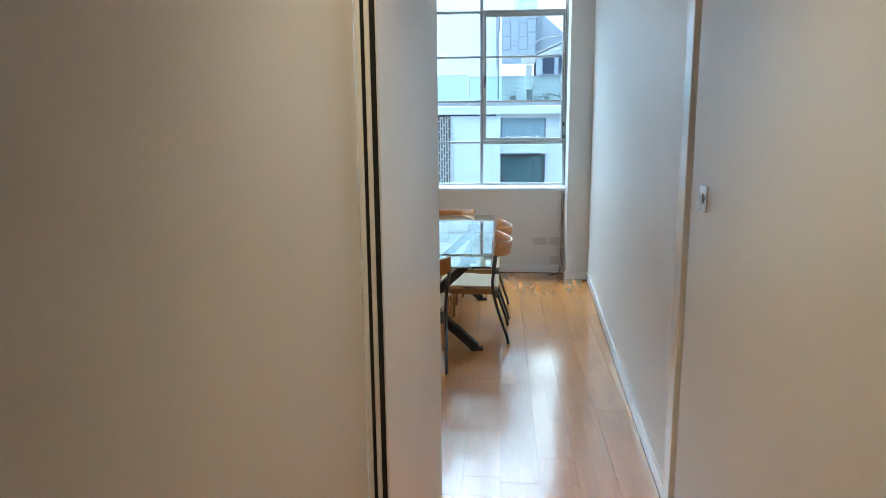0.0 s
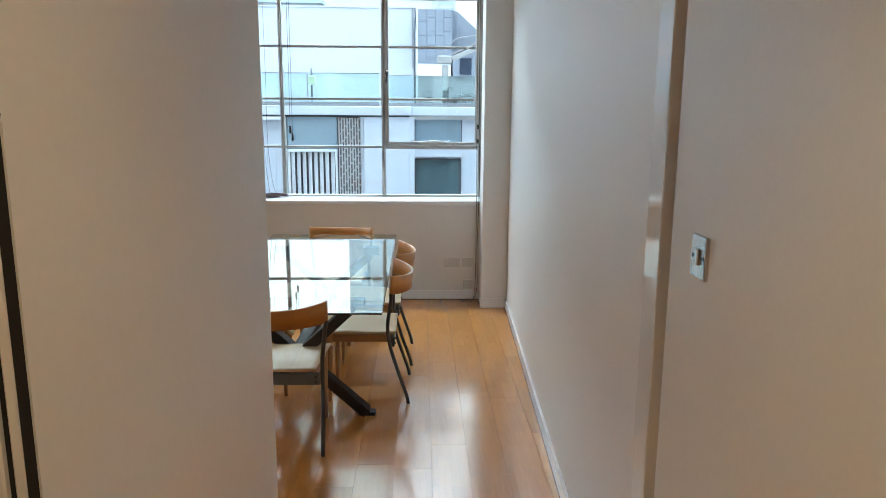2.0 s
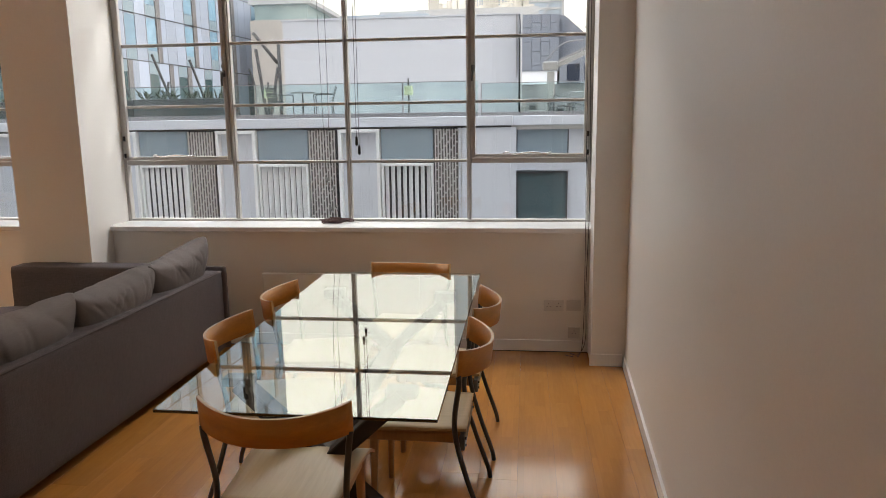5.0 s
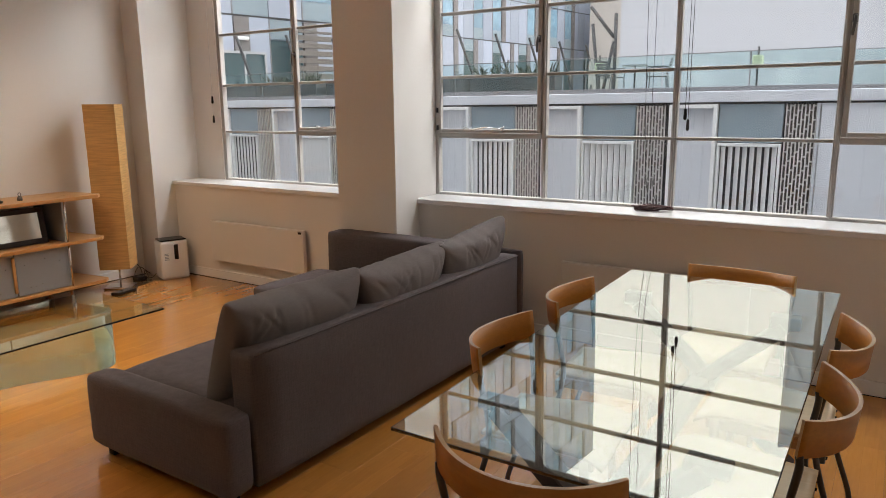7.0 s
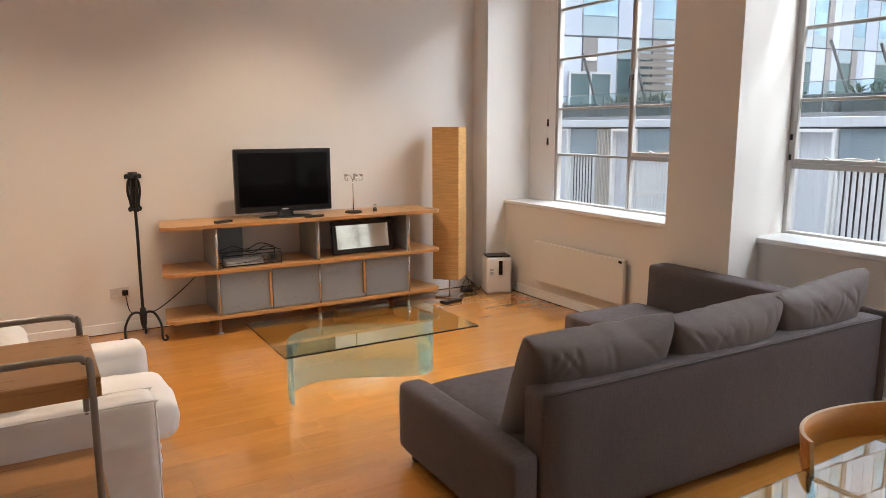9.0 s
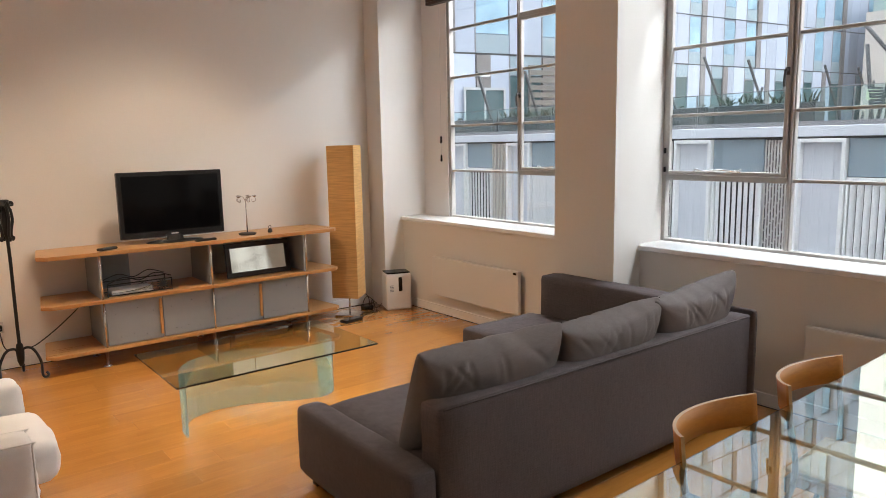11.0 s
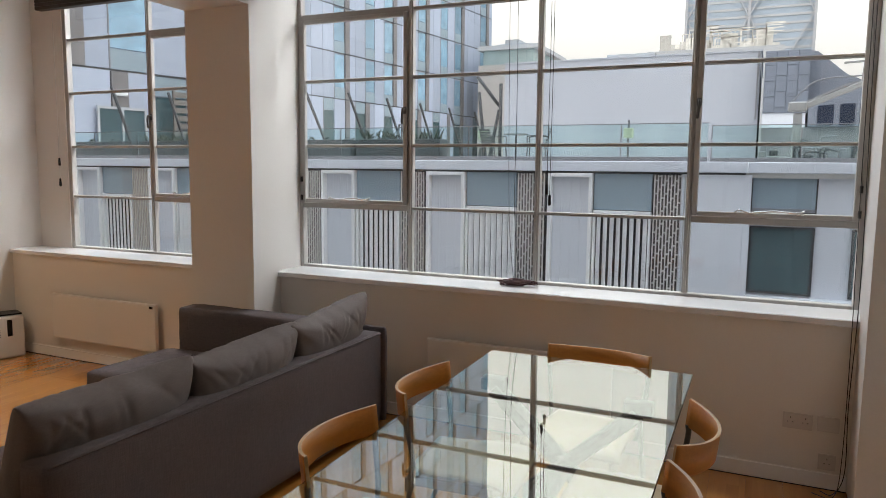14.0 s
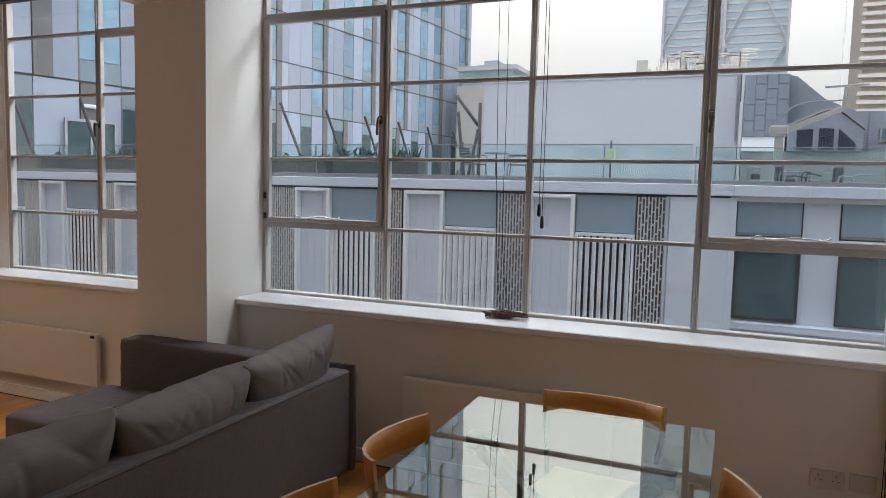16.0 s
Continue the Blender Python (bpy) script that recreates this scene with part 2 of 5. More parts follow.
WHITE = material("white_plastic", (0.78, 0.77, 0.75), 0.35, scale=80, vary=0.02, bump=0.03)
PICTURE = material("framed_mirror_glass", (0.62, 0.60, 0.54), 0.08, metal=0.9, scale=6, vary=0.05, bump=0.0, big=4)
PAPER = weave("crinkled_paper", (0.62, 0.37, 0.15), 0.10, 90, 6, True)
BROWN = wood("dark_blind", (0.05, 0.028, 0.02), (0.03, 0.016, 0.012), rough=0.5, axis=0, stretch=20, scale=6)
WIRE = material("black_cable", (0.015, 0.014, 0.014), 0.5, bump=0.0)
PANE = glass("window_glass", (0.985, 0.992, 0.99))
TABLE_GLASS = glass("clear_table_glass", (0.92, 0.965, 0.945), ior=2.4)
EDGE_GLASS = material("green_frosted_glass", (0.74, 0.95, 0.90), 0.22, scale=40, vary=0.02, bump=0.02)
EDGE_GLASS.node_tree.nodes["Principled BSDF"].inputs["Transmission Weight"].default_value = 0.86
EDGE_GLASS.node_tree.nodes["Principled BSDF"].inputs["IOR"].default_value = 1.12
F_WHITE = material("facade_white_panel", (0.64, 0.665, 0.71), 0.5, scale=6, vary=0.03, bump=0.0, big=0.3)
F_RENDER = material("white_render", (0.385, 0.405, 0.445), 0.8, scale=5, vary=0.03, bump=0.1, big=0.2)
F_BLUE = material("blue_grey_panel", (0.25, 0.325, 0.37), 0.35, scale=5, vary=0.04, bump=0.0, big=0.3)
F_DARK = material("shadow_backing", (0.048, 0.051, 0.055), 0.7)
F_LOUVRE = material("white_louvre", (0.80, 0.80, 0.80), 0.5, scale=8, vary=0.03, bump=0.0)
F_GLASS = material("dark_reflective_glazing", (0.05, 0.10, 0.11), 0.05, scale=3, vary=0.2, bump=0.0, spec=1.0)
F_TOWER = material("pale_tower_panel", (0.37, 0.42, 0.51), 0.45, scale=2, vary=0.05, bump=0.0, big=0.4, object_vary=0.15)
F_SKYGLASS = material("pale_blue_glazing", (0.22, 0.37, 0.48), 0.05, scale=2, vary=0.25, bump=0.0, spec=1.0, object_vary=0.2)
F_BRONZE = material("bronze_mesh_panel", (0.19, 0.18, 0.18), 0.6, scale=30, vary=0.3, bump=0.2)
F_ZINC = material("zinc_cladding", (0.16, 0.18, 0.22), 0.6, metal=0.0, scale=3, vary=0.1, bump=0.05, big=0.6)
F_STEEL = material("grey_painted_steel", (0.20, 0.20, 0.21), 0.5, scale=5, vary=0.06, bump=0.0)
F_PALE = material("pale_concrete", (0.60, 0.58, 0.55), 0.8, scale=4, vary=0.06, bump=0.1)
# distance haze is mixed into these two base colours
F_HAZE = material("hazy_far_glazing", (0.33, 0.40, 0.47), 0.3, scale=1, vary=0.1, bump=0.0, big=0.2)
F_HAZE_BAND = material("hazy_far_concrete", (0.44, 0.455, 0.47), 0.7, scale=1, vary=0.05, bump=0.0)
F_OUTER = material("pale_outer_render", (0.42, 0.43, 0.45), 0.8, scale=3, vary=0.05, bump=0.1)
# brick colour lightened to carry the haze of distance
F_BRICK = material("haze_paled_brick_far", (0.56, 0.49, 0.42), 0.8, scale=8, vary=0.15, bump=0.1)
GLASS_RAIL = glass("green_balustrade_glass", (0.86, 0.95, 0.95))
F_BOOM = material("grey_beige_crane_paint", (0.27, 0.265, 0.255), 0.5, scale=5, vary=0.06, bump=0.0)
F_SITE = material("yellowish_rooftop_clutter", (0.62, 0.595, 0.54), 0.8, scale=2, vary=0.15, bump=0.0, object_vary=0.3)
F_TAUPE = material("taupe_screen_backing", (0.15, 0.138, 0.125), 0.7, scale=8, vary=0.08, bump=0.0)
F_RAILGLASS = material("pale_green_far_glazing", (0.30, 0.40, 0.40), 0.15, scale=1, vary=0.15, bump=0.0, spec=1.0)
F_NAVY = material("dark_blue_glazing", (0.018, 0.026, 0.045), 0.15, scale=3, vary=0.2, bump=0.0)
F_FARWALL = material("pale_stone_far", (0.40, 0.375, 0.35), 0.8, scale=1, vary=0.12, bump=0.0)
LEAF = material("green_leaf", (0.035, 0.055, 0.022), 0.6, scale=20, vary=0.3, bump=0.0)
ASPHALT = material("asphalt", (0.05, 0.05, 0.052), 0.9, scale=30, vary=0.15, bump=0.2)


# ---- mesh helpers ----
def part(name, bm, mat, parent=None, label="", smooth=False, mats=None):
    """Links a bmesh as one mesh object, under a thing or a part."""
    me = bpy.data.meshes.new(name)
    bm.to_mesh(me)
    bm.free()
    for m in (mats or [mat]):
        me.materials.append(m)
    if smooth:
        for p in me.polygons:
            p.use_smooth = True
    ob = new(name, me)
    if parent:
        ob.parent = parent
    if label:
        ob["label"] = label
    return ob


def thing(name, label, category, m=None, group="", kind=""):
    ob = new(name)
    if m is not None:
        ob.matrix_basis = m
    return tagged(ob, label, category, group, kind)


def box(bm, x0, x1, y0, y1, z0, z1, bevel=0.0, m=None, seg=1):
    v = bmesh.ops.create_cube(bm, size=1)["verts"]
    bmesh.ops.scale(bm, vec=(x1 - x0, y1 - y0, z1 - z0), verts=v)
    bmesh.ops.translate(bm, vec=((x0 + x1) / 2, (y0 + y1) / 2, (z0 + z1) / 2), verts=v)
    if bevel:
        e = list({e for q in v for e in q.link_edges})
        r = bmesh.ops.bevel(bm, geom=e, offset=bevel, segments=seg, profile=0.6, affect="EDGES")
        v = list({q for f in r["faces"] for q in f.verts} | {q for q in v if q.is_valid})
    if m is not None:
        bmesh.ops.transform(bm, matrix=m, verts=v)
    return v


def boxed(x0, x1, y0, y1, z0, z1, bevel=0.0, seg=1, m=None):
    bm = bmesh.new()
    box(bm, x0, x1, y0, y1, z0, z1, bevel, m, seg)
    return bm


def beam_between(bm, a, b, w, d, bevel=0.0):
    """A bar of w by d from a to b."""
    a, b = Vector(a), Vector(b)
    q = (b - a).to_track_quat("Z", "Y").to_matrix().to_4x4()
    box(bm, -w / 2, w / 2, -d / 2, d / 2, 0, (b - a).length, bevel, Matrix.Translation(a) @ q)


def rod(bm, a, b, r0, r1=None, n=10):
    a, b = Vector(a), Vector(b)
    r1 = r0 if r1 is None else r1
    m = Matrix.Translation((a + b) / 2) @ (b - a).to_track_quat("Z", "Y").to_matrix().to_4x4()
    bmesh.ops.create_cone(bm, cap_ends=True, segments=n, radius1=r0, radius2=r1, depth=(b - a).length, matrix=m)


def smooth_path(pts, steps=8):
    """Catmull-Rom through the points."""
    p = [Vector(q) for q in pts]
    p = [2 * p[0] - p[1]] + p + [2 * p[-1] - p[-2]]
    out = []
    for i in range(1, len(p) - 2):
        for k in range(steps):
            t = k / steps
            a, b, c, d = p[i - 1], p[i], p[i + 1], p[i + 2]
            out.append(0.5 * (2 * b + (c - a) * t + (2 * a - 5 * b + 4 * c - d) * t * t + (3 * b - a - 3 * c + d) * t ** 3))
    out.append(p[-2])
    return out


def tube(bm, pts, r, n=8, steps=8, taper=None):
    path = smooth_path(pts, steps) if steps > 1 else [Vector(q) for q in pts]
    rings, up = [], None
    for i, q in enumerate(path):
        d = (path[min(i + 1, len(path) - 1)] - path[max(i - 1, 0)]).normalized()
        if up is None:
            up = d.orthogonal().normalized()
        up = (up - d * up.dot(d)).normalized()
        s = d.cross(up)
        rad = r if taper is None else r + (taper - r) * i / (len(path) - 1)
        rings.append([bm.verts.new(q + (up * math.cos(2 * math.pi * k / n) + s * math.sin(2 * math.pi * k / n)) * rad) for k in range(n)])
    for a, b in zip(rings, rings[1:]):
        for k in range(n):
            bm.faces.new((a[k], a[(k + 1) % n], b[(k + 1) % n], b[k]))
    bm.faces.new(rings[0][::-1])
    bm.faces.new(rings[-1])


def lathe(bm, profile, n=24, m=None):
    """Turns a profile of (radius, z) round the z axis."""
    rings = []
    for r, z in profile:
        rings.append([bm.verts.new((r * math.cos(2 * math.pi * k / n), r * math.sin(2 * math.pi * k / n), z)) for k in range(n)])
    for a, b in zip(rings, rings[1:]):
        for k in range(n):
            bm.faces.new((a[k], a[(k + 1) % n], b[(k + 1) % n], b[k]))
    bm.faces.new(rings[0][::-1])
    bm.faces.new(rings[-1])
    if m is not None:
        bmesh.ops.transform(bm, matrix=m, verts=[v for ring in rings for v in ring])


def prism(bm, outline, z0, z1):
    """An upright prism over a plan outline."""
    a = [bm.verts.new((x, y, z0)) for x, y in outline]
    b = [bm.verts.new((x, y, z1)) for x, y in outline]
    bm.faces.new(a[::-1])
    bm.faces.new(b)
    for i in range(len(a)):
        j = (i + 1) % len(a)
        bm.faces.new((a[i], a[j], b[j], b[i]))
    bmesh.ops.recalc_face_normals(bm, faces=bm.faces[:])


def soft_box(x0, x1, y0, y1, z0, z1, r=0.04, seg=4, cuts=0, puff=0.0, wrinkle=0.0, seed=0):
    """An upholstered block: rounded edges, slightly domed faces and soft folds."""
    bm = boxed(x0, x1, y0, y1, z0, z1)
    if cuts:
        bmesh.ops.subdivide_edges(bm, edges=bm.edges[:], cuts=cuts, use_grid_fill=True)
    c = Vector(((x0 + x1) / 2, (y0 + y1) / 2, (z0 + z1) / 2))
    h = Vector(((x1 - x0) / 2, (y1 - y0) / 2, (z1 - z0) / 2))
    r = min(r, h.x, h.y, h.z)
    for v in bm.verts:
        d = v.co - c
        core = Vector([max(-(h[i] - r), min(h[i] - r, d[i])) for i in range(3)])
        off = d - core
        if off.length > 1e-6:
            d = core + off.normalized() * r
        u = [abs(d[i]) / h[i] for i in range(3)]
        dome = puff * (1 - u[0] ** 2 * u[1] ** 2) * (1 - u[1] ** 2 * u[2] ** 2) * (1 - u[0] ** 2 * u[2] ** 2)
        d += d.normalized() * dome * 0.5
        if wrinkle:
            ridge = abs(noise.noise(Vector((d.x * 5 + d.z * 6, d.y * 5 - d.z * 4, d.z * 9 + seed * 3))))
            w = 0.9 - 2.6 * min(ridge, 0.35) + noise.noise(Vector((d.x * 7, d.y * 7, d.z * 7 + seed * 9))) + 0.5 * noise.noise(Vector((d.x * 17, d.y * 17, d.z * 17 + seed * 5)))
            d += off.normalized() * wrinkle * w if off.length > 1e-6 else d.normalized() * wrinkle * w
        v.co = c + d
    return bm

# ---- the room ----
Z_TOP = 3.45
floor = tagged(part("floor", boxed(-7.6, 0.3, -9.6, 0.6, -0.2, -0.006), GAP), "beech laminate floor with narrow board joints", "floor", kind="structure")
ceiling = tagged(part("ceiling", boxed(-7.6, 0.3, -9.6, 0.7, Z_TOP, Z_TOP + 0.2), CEIL), "plain white painted plaster ceiling", "ceiling", kind="structure")


def wall(name, x0, x1, y0, y1, z0=-0.006, z1=Z_TOP, mat=PAINT, label="white painted plaster wall"):
    return tagged(part(name, boxed(x0, x1, y0, y1, z0, z1), mat), label, "wall", kind="structure")


# the east wall runs a little askew to the window wall
def plan_wall(name, outline, z0, z1, mat, label, category="wall"):
    bm = bmesh.new()
    prism(bm, outline, z0, z1)
    return tagged(part(name, bm, mat), label, category, kind="structure")


def east(y):
    return 0.008 + 0.0385 * (y + 0.33)


plan_wall("wall_east", [(east(-4.766), -4.766), (0.3, -4.766), (0.3, 0.6), (0.03, 0.6), (east(0.0), 0.0)], -0.006, Z_TOP, PAINT, "white painted plaster wall")
# the end is rounded off so that shade deepens towards the jamb
plan_wall("wall_corridor_east", [(-0.172, -9.6), (0.3, -9.6), (0.3, -4.884), (-0.146, -4.884), (-0.156, -4.892), (-0.165, -4.906), (-0.170, -4.920), (-0.172, -4.936)], -0.006, Z_TOP, PAINT, "white painted plaster wall with a rounded end")
# black sheet that paints in the shadow line next to the jamb
wall("wall_corridor_shade_strip", -0.12, 0.3, -4.884, -4.875, mat=BLACK, label="black strip painted in for the shade beside the jamb")
wall("wall_west", -7.6, -7.3, -9.6, 0.6)
wall("wall_south", -7.3, -0.172, -9.6, -9.3)
bm = bmesh.new()
prism(bm, [(-1.345, -5.70), (-1.278, -5.755), (-1.198, -4.734), (-1.345, -4.734)], -0.006, Z_TOP)
tagged(part("wall_partition", bm, TRIM), "white satin wall panel at the end of the corridor", "wall", kind="structure")
wall("wall_corridor_west", -1.345 - 0.12, -1.345, -9.3, -5.75)
wall("wall_kitchen", -7.3, -1.465, -6.2, -6.08)
# low wall under the windows, piers and heads
GY = 0.34
wall("wall_north_low", -7.3, 0.02, 0.0, 0.45, z1=0.915, label="white painted low wall under the windows")
wall("pier_east", -0.226, 0.009, -0.305, 0.0, label="white painted pier in the corner")
wall("pier_east_upper", -0.2, 0.02, 0.0, 0.371, z0=0.915, label="white painted window reveal")
wall("pier_middle", -4.56, -3.99, -0.305, 0.0, label="white painted pier between the windows")
wall("pier_middle_upper", -4.56, -4.03, 0.0, 0.371, z0=0.915, label="white painted window reveal")
wall("pier_west", -7.3, -7.03, -0.25, 0.0, label="white painted pier in the corner")
wall("pier_west_upper", -7.3, -6.62, GY - 0.04, 0.371, z0=0.915, label="white painted window reveal")
wall("pier_west_reveal", -7.3, -7.03, 0.0, GY - 0.04, z0=0.915, label="white painted window reveal")
wall("wall_north_head", -7.3, 0.02, 0.0, 0.45, z0=3.33, label="white painted wall over the windows")
ceiling_beam = tagged(part("ceiling_beam", boxed(-4.56, -3.99, -9.3, -0.305, 2.83, Z_TOP), PAINT), "white painted downstand beam under the ceiling", "beam", kind="structure")

# ---- sills, skirting ----
def trim_piece(name, x0, x1, y0, y1, z0, z1, mat, label, bevel=0.004):
    return tagged(part(name, boxed(x0, x1, y0, y1, z0, z1, bevel), mat), label, "trim", kind="structure")


trim_piece("window_sill", -4.035, -0.19, -0.03, 0.31, 0.917, 0.957, SILL, "glossy white window sill board", 0.006)
trim_piece("window_sill", -7.035, -4.55, -0.03, 0.31, 0.917, 0.957, SILL, "glossy white window sill board", 0.006)
plan_wall("baseboard", [(east(-4.76) - 0.015, -4.76), (east(-4.76) - 0.0005, -4.76), (east(-0.322) - 0.0005, -0.322), (east(-0.322) - 0.015, -0.322)], 0.0, 0.085, TRIM, "white gloss skirting board", "trim")
# thin black strips, here and below, paint the shade line under the skirting
plan_wall("floor_shade_strip", [(east(-4.76) - 0.0165, -4.76), (east(-4.76) - 0.0152, -4.76), (east(-0.322) - 0.0152, -0.322), (east(-0.322) - 0.0165, -0.322)], 0.0, 0.006, BLACK, "black strip painted in for the shade at the skirting foot", "trim")
trim_piece("baseboard", -3.985, -0.23, -0.016, -0.001, 0.0, 0.092, TRIM, "white gloss skirting board")
trim_piece("baseboard", -7.02, -4.57, -0.016, -0.001, 0.0, 0.092, TRIM, "white gloss skirting board")
trim_piece("baseboard", -0.24, -0.007, -0.321, -0.306, 0.0, 0.092, TRIM, "white gloss skirting board")
trim_piece("baseboard", -7.299, -7.284, -6.07, -0.255, 0.0, 0.092, TRIM, "white gloss skirting board")
trim_piece("baseboard", -4.57, -3.98, -0.321, -0.306, 0.0, 0.092, TRIM, "white gloss skirting board")
trim_piece("floor_shade_strip", -3.985, -0.23, -0.018, -0.0165, 0.0, 0.006, BLACK, "black strip painted in for the shade at the skirting foot", 0)
trim_piece("floor_shade_strip", -7.02, -4.57, -0.018, -0.0165, 0.0, 0.006, BLACK, "black strip painted in for the shade at the skirting foot", 0)
trim_piece("floor_shade_strip", -7.2835, -7.282, -6.07, -0.255, 0.0, 0.006, BLACK, "black strip painted in for the shade at the skirting foot", 0)
# glossy strip at the end of the corridor wall, and the sliding door's slot
trim_piece("door_jamb", -0.184, 0.0, -4.875, -4.766, 0.0, Z_TOP, JAMB, "glossy white door jamb", 0.003)
slot = tagged(part("door_jamb", boxed(-1.345, -1.328, -5.75, -5.70, 0, Z_TOP, 0.003), TRIM), "white edge of a sliding door slot", "trim", kind="structure")
# the black strips stand in for the shade inside the slot's grooves
trim_piece("door_slot_shade", -1.328, -1.316, -5.74, -5.72, 0, Z_TOP, BLACK, "black strip painted in for the shaded sliding door slot", 0.001)
trim_piece("door_jamb", -1.316, -1.300, -5.75, -5.735, 0, Z_TOP, TRIM, "pale edge of a sliding door slot", 0.003)
trim_piece("door_slot_shade", -1.300, -1.281, -5.75, -5.741, 0, Z_TOP, BLACK, "black strip painted in for the shaded sliding door slot", 0.001)


# ---- steel windows ----
ZB, Z1, Z2, Z3, Z4, Z5, Z6 = 0.965, 1.44, 1.895, 2.38, 2.855, 3.10, 3.33


def steel_window(name, xs, casements, label):
    """A painted steel window: frame, mullions, bars and panes; casements: bays that open between Z1 and Z4."""
    win = tagged(new(name), label, "window", kind="structure")
    bm = bmesh.new()
    x0, x1 = xs[0], xs[-1]
    box(bm, x0 - 0.03, x0 + 0.02, GY - 0.03, GY + 0.03, ZB - 0.01, Z6, 0.004)
    box(bm, x1 - 0.02, x1 + 0.03, GY - 0.03, GY + 0.03, ZB - 0.01, Z6, 0.004)
    box(bm, x0 + 0.02, x1 - 0.02, GY - 0.03, GY + 0.03, ZB - 0.035, ZB + 0.012, 0.004)
    box(bm, x0 + 0.02, x1 - 0.02, GY - 0.03, GY + 0.03, Z6 - 0.03, Z6, 0.004)
    part("window_frame", bm, STEEL_PAINT, win)
    for x in xs[1:-1]:
        bm = bmesh.new()
        box(bm, x - 0.018, x + 0.018, GY - 0.024, GY + 0.024, ZB + 0.012, Z6 - 0.03, 0.003)
        box(bm, x - 0.008, x + 0.008, GY - 0.036, GY - 0.024, ZB + 0.012, Z6 - 0.03, 0.003)
        part("mullion", bm, STEEL_PAINT, win)
    rows = (ZB, Z1, Z2, Z3, Z4, Z6)
    for i, (a, b) in enumerate(zip(xs, xs[1:])):
        opens = i in casements
        a2, b2 = a + 0.018, b - 0.018
        for z in rows[1:-1]:
            thick = 0.011
            if opens and z in (Z1, Z4):
                thick = 0.02
            bm = boxed(a2, b2, GY - 0.022, GY + 0.022, z - thick, z + thick, 0.003)
            part("glazing_bar", bm, STEEL_PAINT, win)
        if opens:
            bm = bmesh.new()
            y0, y1 = GY - 0.042, GY - 0.005
            box(bm, a2 + 0.002, a2 + 0.034, y0, y1, Z1 + 0.022, Z4 - 0.022, 0.004)
            box(bm, b2 - 0.034, b2 - 0.002, y0, y1, Z1 + 0.022, Z4 - 0.022, 0.004)
            box(bm, a2 + 0.034, b2 - 0.034, y0, y1, Z1 + 0.022, Z1 + 0.052, 0.004)
            box(bm, a2 + 0.034, b2 - 0.034, y0, y1, Z4 - 0.052, Z4 - 0.022, 0.004)
            sash = part("casement_frame", bm, STEEL_PAINT, win)
            # stay arm with its pegs, and the handle
            bm = bmesh.new()
            zc = Z1 + 0.05
            tube(bm, [(a2 + 0.25, y0 - 0.012, zc), (a2 + 0.28, y0 - 0.03, zc + 0.018), (a2 + 0.33, y0 - 0.028, zc + 0.002), (a2 + 0.46, y0 - 0.026, zc + 0.014), (a2 + 0.58, y0 - 0.026, zc + 0.006), (a2 + 0.62, y0 - 0.02, zc + 0.02)], 0.006, 6, 6)
            for px in (a2 + 0.36, a2 + 0.6):
                box(bm, px - 0.02, px + 0.02, y0 - 0.024, y0 + 0.001, zc - 0.006, zc + 0.006, 0.002)
            part("casement_stay", bm, CHROME, sash, "chrome casement stay", True)
            hx = b2 - 0.018 if i == 0 else a2 + 0.018
            bm = bmesh.new()
            box(bm, hx - 0.014, hx + 0.014, y0 - 0.01, y0 + 0.001, 2.12, 2.17, 0.003)
            tube(bm, [(hx, y0 - 0.012, 2.15), (hx + 0.004, y0 - 0.04, 2.152), (hx + 0.004, y0 - 0.05, 2.12), (hx - 0.004, y0 - 0.04, 2.07), (hx - 0.006, y0 - 0.03, 2.05)], 0.009, 8, 5)
            part("casement_handle", bm, TUBE, sash, "tarnished brass casement handle", True)
            # hinges
            sx = a2 + 0.004 if i == 0 else b2 - 0.004
            for z in (Z1 + 0.06, Z1 + 0.2):
                bm = bmesh.new()
                rod(bm, (sx, y0 - 0.006, z - 0.02), (sx, y0 - 0.006, z + 0.02), 0.009)
                part("hinge", bm, BLACK, sash)
        for z0, z1 in zip(rows, rows[1:]):
            pane = part("pane", boxed(a2 - 0.004, b2 + 0.004, GY - 0.003, GY + 0.003, z0, z1), PANE, win)
            pane.visible_shadow = False
    return win


steel_window("window_1", (-4.02, -3.067, -2.113, -1.146, -0.21), (0, 3), "wide white steel-framed window with two side casements")
steel_window("window_2", (-6.60, -5.585, -4.56), (1,), "white steel-framed window with one casement")

# ---- across the street ----
YF = 11.0
ground = tagged(part("ground", boxed(-2500, 2500, -2500, 2500, -9.2, -9.0), ASPHALT), "dark asphalt ground far below the windows", "ground", kind="structure")
terrace = tagged(part("roof_terrace", boxed(-60, 40, 11.5, 70, 1.6, 1.88), F_PALE), "pale paved roof terrace across the street", "terrace", kind="structure")
# unseen block added round the flat, its height set to shade the facade opposite
outer = tagged(new("wall_outer"), "plain unseen walls round the flat, raised to shade the facade opposite", "wall", kind="structure")
for a in ((-34, 30, -14, 0.45, Z_TOP + 0.21, 18), (-34, -7.61, -14, 0.45, -9, Z_TOP + 0.2), (0.31, 30, -14, 0.45, -9, Z_TOP + 0.2), (-7.6, 0.3, -14, 0.45, -9, -0.21), (-7.6, 0.3, -14, -9.61, -0.2, Z_TOP + 0.2)):
    part("shade_block_wall", boxed(*a), F_OUTER, outer)


